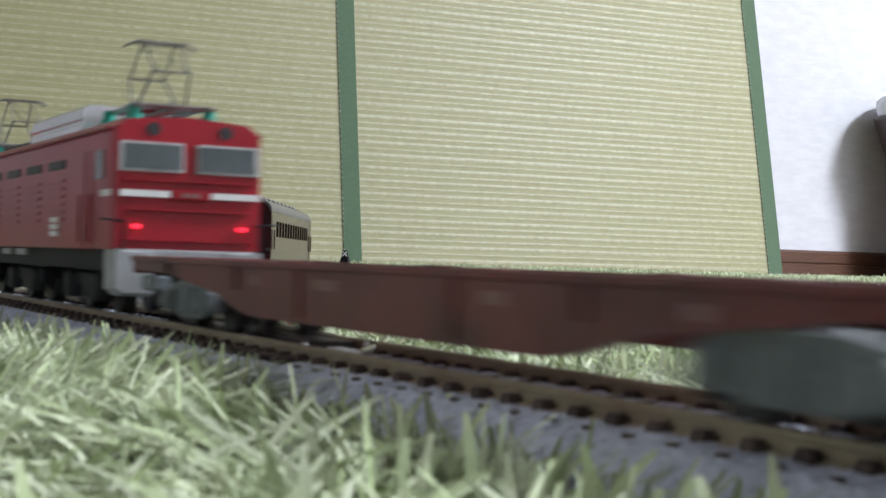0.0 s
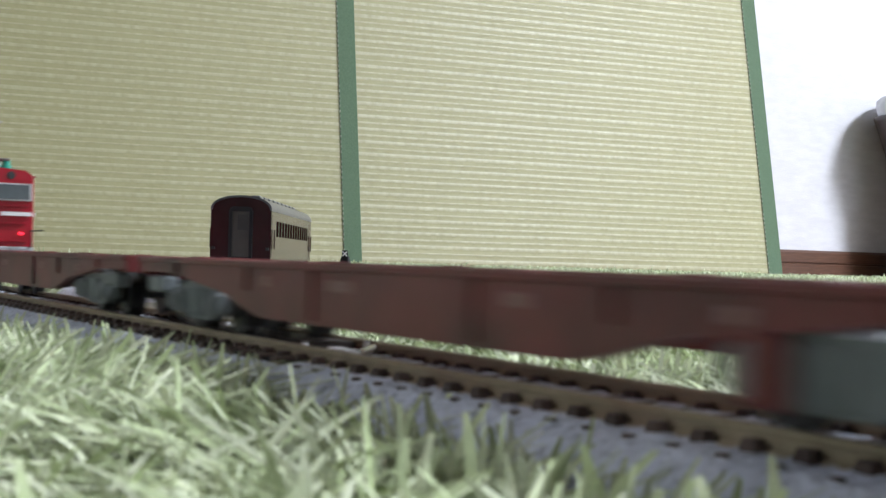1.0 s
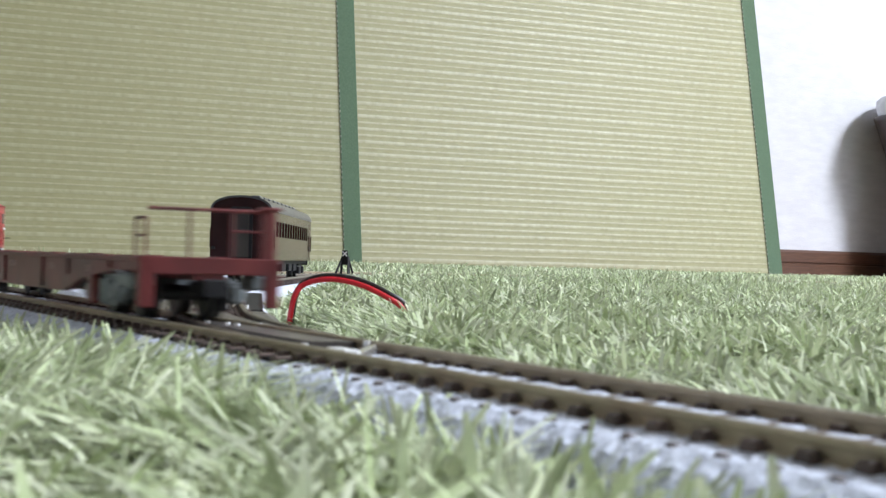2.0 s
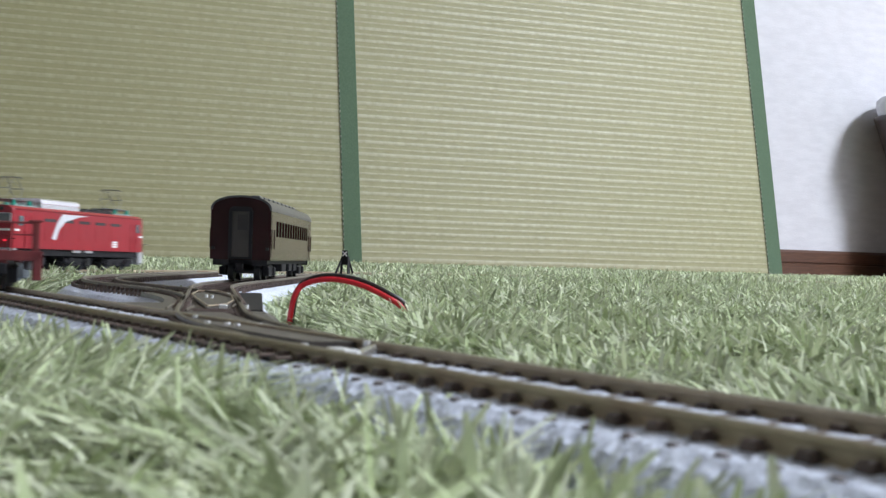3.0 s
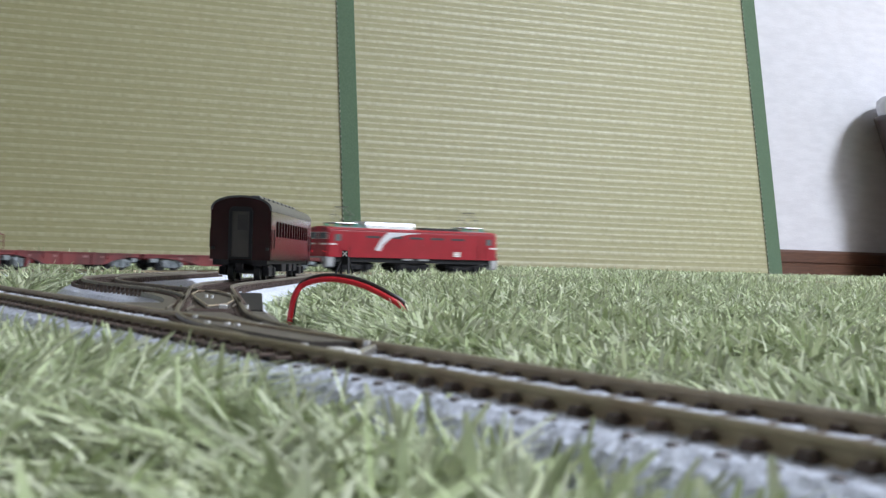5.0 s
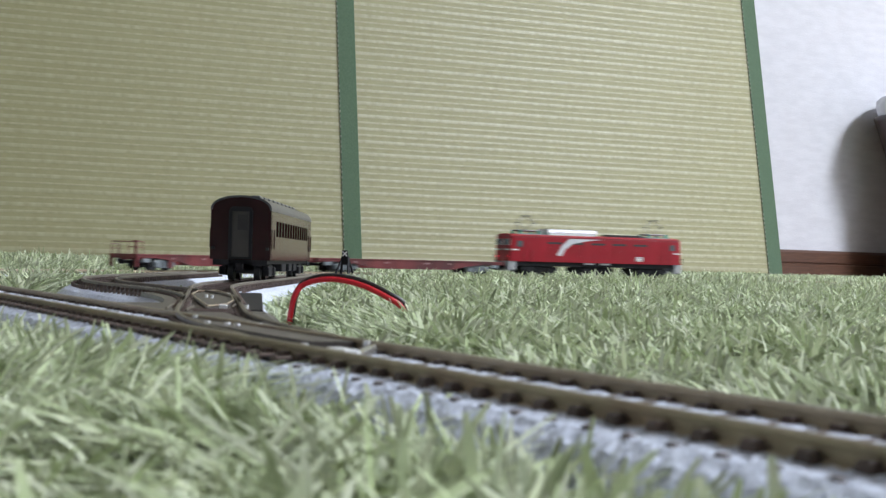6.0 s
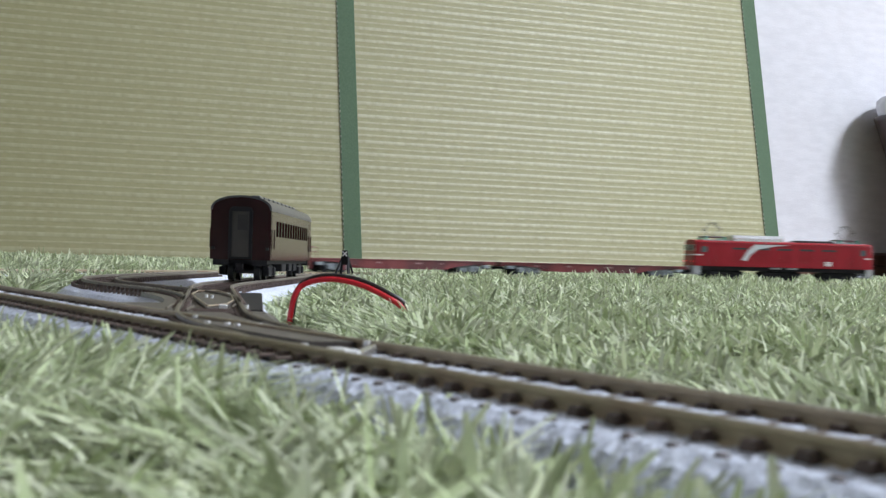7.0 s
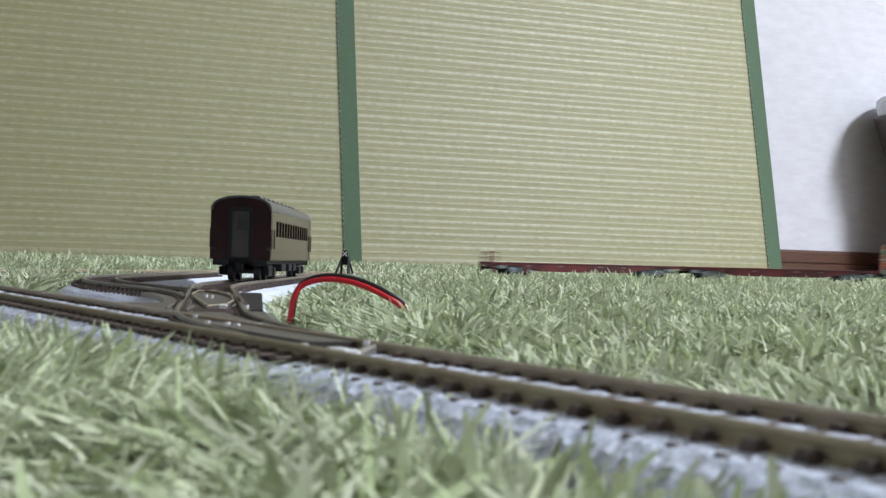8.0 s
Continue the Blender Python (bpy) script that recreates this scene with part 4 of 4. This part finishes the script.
def hex_plate():
    """A six-sided plate with a thin raised metal rim between the siding's rails."""
    ring = [(4, -0.6), (14, 2.6), (36, 3.9), (76, 3.9), (104, 1.0), (96, -3.0), (68, -3.9)]
    bm = bmesh.new()
    low = [bm.verts.new(at_side(siding_line, s, o, -1.5)) for s, o in ring]
    top = [bm.verts.new(at_side(siding_line, s, o, -0.55)) for s, o in ring]
    bm.faces.new(top)
    for i in range(len(ring)):
        j = (i + 1) % len(ring)
        bm.faces.new((low[i], low[j], top[j], top[i]))
    plate = part("frog_plate", bm, M_BED, T2, "six-sided dark plate")
    bm = bmesh.new()
    tube(bm, [at_side(siding_line, s, o, -0.2) for s, o in ring + ring[:1]], 0.15, 6)
    part("metal_rim", bm, M_RAIL, plate, "thin bronze metal rim")
    bm = bmesh.new()
    t = bmesh.new()
    box(t, -0.8, 0.8, -0.65, 0.65, -0.9, 0.12, 0.1)
    x, y, a = siding_line(2)
    merge(bm, t, Matrix.Translation((x, y, RAIL * 1000)) @ Matrix.Rotation(a, 4, "Z") @ Matrix.Translation((0, -1.9, 0)))
    part("contact_tab", bm, M_WHITE, T2, "bright contact tab")
    # the open frog: short wing pieces where the two rails cross
    bm = bmesh.new()
    for line, s0, s1, o0, o1 in ((passing, 84, 100, -3.6, -2.6), (passing, 88, 108, -6.4, -5.9), (passing, 100, 112, 3.2, 3.9)):
        tube(bm, [at_side(line, s0 + (s1 - s0) * k / 4, o0 + (o1 - o0) * k / 4, -0.15) for k in range(5)], 0.17, 6)
    part("frog_rail", bm, M_RAIL_D, T2, "worn bright frog pieces")
    bm = bmesh.new()
    for k in range(9):
        a, b = at_side(passing, 84 + k * 1.9, -2.6, -0.75), at_side(passing, 84 + k * 1.9, 3.4, -0.75)
        rod(bm, a, b, 0.34, 6)
    tagged(part("frog_ribs", bm, M_TIE, T2), kind="stuff")


hex_plate()


def rivets():
    for th, line, spots in ((T1, passing, ((6.5, -4.0), (64, -3.2), (48.5, -3.5), (43, -0.9), (45.5, -1.6), (45, 2.1), (10.5, 3.9))),
                            (T2, siding_line, ((59, -1.0), (56, 0.1), (76, 3.4), (6.5, 5.6)))):
        for s, o in spots:
            # metal heads, coloured white so that the glint is painted in
            bm = bmesh.new()
            rod(bm, at_side(line, s, o, -1.0), at_side(line, s, o, 0.02), 0.36, 10)
            part("rivet", bm, M_WHITE, th, "metal rivet coloured white for its glint")
    # a bright bar added for the plate's lit end edge, and the end block
    bm = bmesh.new()
    for s0, s1, o0, o1 in ((115.5, 123.5, -2.4, 2.6),):
        t = bmesh.new()
        box(t, -0.5, 0.5, -0.5, 0.5, -0.5, 0.5, 0.08)
        a, b = at_side(main, s0, o0, -0.45), at_side(main, s1, o1, -0.45)
        d = b - a
        merge(bm, t, Matrix.Translation((a + b) / 2) @ d.to_track_quat("X", "Z").to_matrix().to_4x4() @ Matrix.Diagonal((d.length, 0.7, 0.8, 1)))
    part("plate_end_edge", bm, M_METAL, T1, "bright bar for the lit end edge of the plate")
    bm = bmesh.new()
    t = bmesh.new()
    box(t, -2.0, 2.0, -0.75, 0.75, -1.2, 0.06, 0.1)
    x, y, a = main(117)
    merge(bm, t, Matrix.Translation((x, y, RAIL * 1000)) @ Matrix.Rotation(a, 4, "Z") @ Matrix.Translation((0, 3.4, 0)))
    part("point_clip", bm, M_WHITE, T1, "white point clip")


rivets()


def buffer_stop():
    x, y, a = siding_line(SIDING_END - 2)
    th = empty("buffer_stop", Matrix.Translation((x * .001, y * .001, RAIL)) @ Matrix.Rotation(a, 4, "Z"))
    bm = bmesh.new()
    for s in (-1, 1):
        rod(bm, (-5, s * 3.2, 0.1), (0, s * 1.4, 8.4), 0.55, 8)
        rod(bm, (4, s * 3.2, -1.0), (0, s * 1.4, 8.4), 0.5, 8)
        rod(bm, (0, s * 2.2, -1.6), (0, s * 1.5, 8.6), 0.6, 8)
    box(bm, -0.7, 0.7, -1.8, 1.8, 4.4, 8.2, 0.2)
    part("stop_frame", bm, M_BLACK, th, "black angled stop frame")
    bm = bmesh.new()
    box(bm, -1.1, -0.5, -1.5, 1.5, 8.2, 11.6, 0.15)
    b = part("sign_board", bm, M_BLACK, th, "black sign board")
    bm = bmesh.new()
    for s in (-1, 1):
        rod(bm, (-1.2, -1.1 * s, 8.8), (-1.2, 1.1 * s, 11.0), 0.3, 6)
    part("cross_mark", bm, M_WHITE, b, "white cross mark")
    tagged(th, "black buffer stop with a white cross at the siding's end", "buffer stop")


buffer_stop()


def feeder_wire():
    th = empty("feeder_wire")
    def arc(dx, dy, dz):
        pts = []
        ctrl = [Vector(p) for p in ((-32.5, 310, 1.0), (-31.5, 310, 8.0), (-29.5, 311, 11.0), (-24.0, 311, 12.3), (-17.5, 311, 11.3), (-11.5, 311, 8.7), (-8.3, 312, 6.4), (-6.5, 313, 1.5))]
        for i in range(len(ctrl) - 1):
            p0, p1, p2, p3 = ctrl[max(i - 1, 0)], ctrl[i], ctrl[i + 1], ctrl[min(i + 2, len(ctrl) - 1)]
            for k in range(6):
                t = k / 6
                pts.append(0.5 * ((2 * p1) + (p2 - p0) * t + (2 * p0 - 5 * p1 + 4 * p2 - p3) * t * t + (3 * p1 - p0 - 3 * p2 + p3) * t ** 3) + Vector((dx, dy, dz)))
        return pts
    bm = bmesh.new()
    tube(bm, arc(0, 0, 0), 0.62)
    part("red_wire", bm, M_WIRE_R, th, "glossy red wire", smooth=True)
    bm = bmesh.new()
    tube(bm, arc(0.35, 1.2, 0.75), 0.62)
    part("black_wire", bm, M_WIRE_K, th, "glossy black wire", smooth=True)
    tagged(th, "twin red and black feeder wire looping out of the rug", "wire")


feeder_wire()


# ---- a dark waste bin with a white bag, by the wall ----
def waste_bin():
    th = empty("waste_bin", Matrix.Translation((1.014, 2.995, 0.0)))
    rings = [(0, 86), (4, 88), (235, 96), (268, 106), (328, 126), (336, 129), (340, 127), (334, 122), (262, 100), (8, 80)]

    def turned(bm, prof, n=48, wave=0.0):
        vs = [[bm.verts.new(((r + wave * math.sin(5 * t + z * 0.1) * (z > 340)) * math.cos(t), (r + wave * math.sin(5 * t + z * 0.1) * (z > 340)) * math.sin(t), z)) for t in [2 * math.pi * k / n for k in range(n)]] for z, r in prof]
        for p, q in zip(vs, vs[1:]):
            for k in range(n):
                bm.faces.new((p[k], p[(k + 1) % n], q[(k + 1) % n], q[k]))
        bm.faces.new(vs[0])
        bm.faces.new(vs[-1][::-1])
        return bm

    part("bin_body", turned(bmesh.new(), rings), M_DWOOD, th, "dark brown tapered bin", smooth=True)
    part("bag_rim", turned(bmesh.new(), [(332, 120), (345, 123), (360, 124), (374, 121), (383, 113), (386, 102), (379, 95), (330, 92)], wave=3.0), M_CLOTH, th, "white plastic bag puffed over the rim", smooth=True)
    tagged(th, "dark brown waste bin with a white bag by the wall", "waste bin")


waste_bin()


# ---- the rug ----
def rug():
    bm = bmesh.new()
    box(bm, -1.1, 2.25, -0.9, 2.055, -0.006, 0.0)
    ob = link("ground", bm, M_RUGBACK, unit=1.0)
    ob.rotation_euler = (0, 0, YAW)
    tagged(ob, "green rug backing on the floor", kind="structure")
    # line points that the pile keeps clear of
    keep = [(*main(s)[:2], 0) for s in range(-170, 1750, 4)] + [(*siding_line(s)[:2], 0 if s < 40 else 6.5) for s in range(0, 504, 4)] + [(*passing(s)[:2], 0 if s < 290 else 3.0) for s in range(0, int(PASS_END), 4)]
    keep = np.array(keep)
    cell = {}
    for x, y, m in keep:
        cell.setdefault((int(x // 40), int(y // 40)), []).append((x, y, m))
    rng = np.random.default_rng(7)
    xs, ys, hs, ws, sz = [], [], [], [], []
    # zones of the rug by distance along it: near, middle, far, beyond
    for y0, y1, x0, k, dens, size in ((30, 330, 40, 0.36, 0.90, 1.0), (330, 760, 40, 0.36, 0.36, 1.05), (760, 1300, 60, 0.36, 0.16, 1.25),
                                      (1300, 2950, 60, 0.36, 0.034, 1.8), (0, 0, 0, 0, 0.005, 4.0)):
        if k:
            w = x0 + k * y1
            n = int((y1 - y0) * 2 * w * dens)
            x, y = rng.uniform(-w, w, n), rng.uniform(y0, y1, n)
            ok = np.abs(x) < x0 + k * y
        else:
            n = int(3350 * 2950 * dens)
            a, b = rng.uniform(-1090, 2240, n), rng.uniform(-890, 2050, n)
            x, y = a * math.cos(YAW) - b * math.sin(YAW), a * math.sin(YAW) + b * math.cos(YAW)
            ok = (np.abs(x) > 60 + 0.36 * np.maximum(y, 0)) | (y < 20)
        xs.append(x[ok]); ys.append(y[ok]); sz.append(np.full(ok.sum(), size))
    X, Y, S = np.concatenate(xs), np.concatenate(ys), np.concatenate(sz)
    # keep the pile on its backing
    A, B = X * math.cos(YAW) + Y * math.sin(YAW), -X * math.sin(YAW) + Y * math.cos(YAW)
    inside = (B < 2050) & (B > -890) & (A > -1090) & (A < 2240)
    far = np.full(len(X), 1e9)
    for i, (x, y) in enumerate(zip(X, Y)):
        cx, cy = int(x // 40), int(y // 40)
        best = 1e9
        for a in (cx - 1, cx, cx + 1):
            for b in (cy - 1, cy, cy + 1):
                for p, q, m in cell.get((a, b), ()):
                    d = math.hypot(p - x, q - y) + m
                    if d < best:
                        best = d
        far[i] = best
    eye = np.hypot(X, Y)
    onside = (X - MAIN0[0]) * math.sin(TH) + (Y - MAIN0[1]) * math.cos(TH) < 20
    inside &= (far > np.where(onside, np.where(Y < 128, 9.8, 13.4), 12.6)) & (eye > 34)
    X, Y, S, far = X[inside], Y[inside], S[inside], far[inside]
    n = len(X)
    # strands gather into tufts and splay out of them
    step = 6.5 * S
    gx, gy = np.floor(X / step), np.floor(Y / step)
    j1 = np.modf(np.abs(np.sin(gx * 12.9898 + gy * 78.233) * 43758.5453))[0]
    j2 = np.modf(np.abs(np.sin(gx * 39.3468 + gy * 11.135) * 24634.6345))[0]
    tx, ty = (gx + 0.2 + 0.6 * j1) * step, (gy + 0.2 + 0.6 * j2) * step
    splay = np.arctan2(Y - ty, X - tx)
    moved = np.where(far < 19, 0.0, 0.5)
    X, Y = X + (tx - X) * moved, Y + (ty - Y) * moved
    # tufts lean together, with single strands straying
    lump = np.array([[noise.noise((x * 0.05, y * 0.05, 0.0)), noise.noise((x * 0.05, y * 0.05, 7.0)), noise.noise((x * 0.018, y * 0.018, 3.0))] for x, y in zip(X, Y)])
    lk = 2.2
    az = np.arctan2(lk * lump[:, 1] + 0.5 * np.sin(splay), lk * lump[:, 0] + 0.5 * np.cos(splay)) + rng.normal(0, 0.35, n)
    tall = 7.4 + 3.7 * np.clip((Y - 330) / 420, 0, 1)
    side = (X - MAIN0[0]) * math.sin(TH) + (Y - MAIN0[1]) * math.cos(TH)
    tall = np.where(side < 0, 10.3 - 1.3 * np.clip((105 - Y) / 45, 0, 1) - 1.2 * np.clip((Y - 125) / 30, 0, 1), tall)
    tall = np.where((X < -45) & (Y > 330) & (Y < 700), tall * 0.85, tall)
    tall = np.where((X < -116) & (Y > 380) & (Y < 760) & (side > 0), 13.0, tall)
    foot = (np.abs(X + 30) < 9) & (Y > 262) & (Y < 309)
    tall = np.where(foot, tall * 0.55, tall)
    hgt = tall * (1 + 0.34 * lump[:, 2] + rng.normal(0, 0.13, n)) * np.where(side < 0, np.clip(0.8 + (far - 13) / 26, 0.8, 1.0), np.clip(0.5 + (far - 15) / 45, 0.5, 1.0))
    lean = np.clip(np.abs(rng.normal(1.0, 0.5, n)), 0.05, 2.4)
    lean = np.where(side < 0, lean * 1.35 + 0.25, lean)
    wid = rng.uniform(0.45, 1.2, n) * S
    wid = np.where(side < 0, wid * 0.78, wid)
    hgt = np.maximum(hgt, 3.0)
    hgt = np.where(side < 0, np.minimum(hgt, 11.2), hgt)
    reach = hgt * lean
    # do not lean over the rails
    close = far < 22
    reach = np.where(close, reach * 0.35, reach)
    ux, uy = np.cos(az), np.sin(az)
    tw = az + np.pi / 2 + rng.normal(0, 0.9, n)
    rows = []
    curl = rng.normal(0, 0.9, n)
    for f, wf in ((0.0, 0.8), (0.3, 1.0), (0.58, 1.0), (0.82, 0.82), (1.0, 0.4)):
        vx, vy = np.cos(tw + curl * f), np.sin(tw + curl * f)
        bow = reach * 0.25 * curl * f * f
        bx = X + ux * reach * f ** 1.9 - uy * bow
        by = Y + uy * reach * f ** 1.9 + ux * bow
        bz = hgt * (f - 0.22 * f * f * lean / 1.2)
        for sgn in (-1, 1):
            rows.append(np.stack([bx + sgn * vx * wid * wf / 2, by + sgn * vy * wid * wf / 2, bz], 1))
    V = np.stack(rows, 1).reshape(-1, 3) * 0.001
    base = (np.arange(n) * 10)[:, None]
    F = np.concatenate([base + np.array(q)[None] for q in ((0, 1, 3, 2), (2, 3, 5, 4), (4, 5, 7, 6), (6, 7, 9, 8))], 1).reshape(-1, 4)
    me = bpy.data.meshes.new("rug_pile")
    me.vertices.add(len(V))
    me.vertices.foreach_set("co", V.ravel())
    me.loops.add(F.size)
    me.loops.foreach_set("vertex_index", F.ravel().astype(np.int32))
    me.polygons.add(len(F))
    me.polygons.foreach_set("loop_start", (np.arange(len(F)) * 4).astype(np.int32))
    me.polygons.foreach_set("loop_total", np.full(len(F), 4, np.int32))
    me.update(calc_edges=True)
    me.validate()
    me.materials.append(M_PILE)
    for p in me.polygons:
        p.use_smooth = True
    ob = new("rug_pile", me)
    tagged(ob, "shaggy pale green rug pile of loose flat strands", "rug", kind="stuff")


rug()


motions()
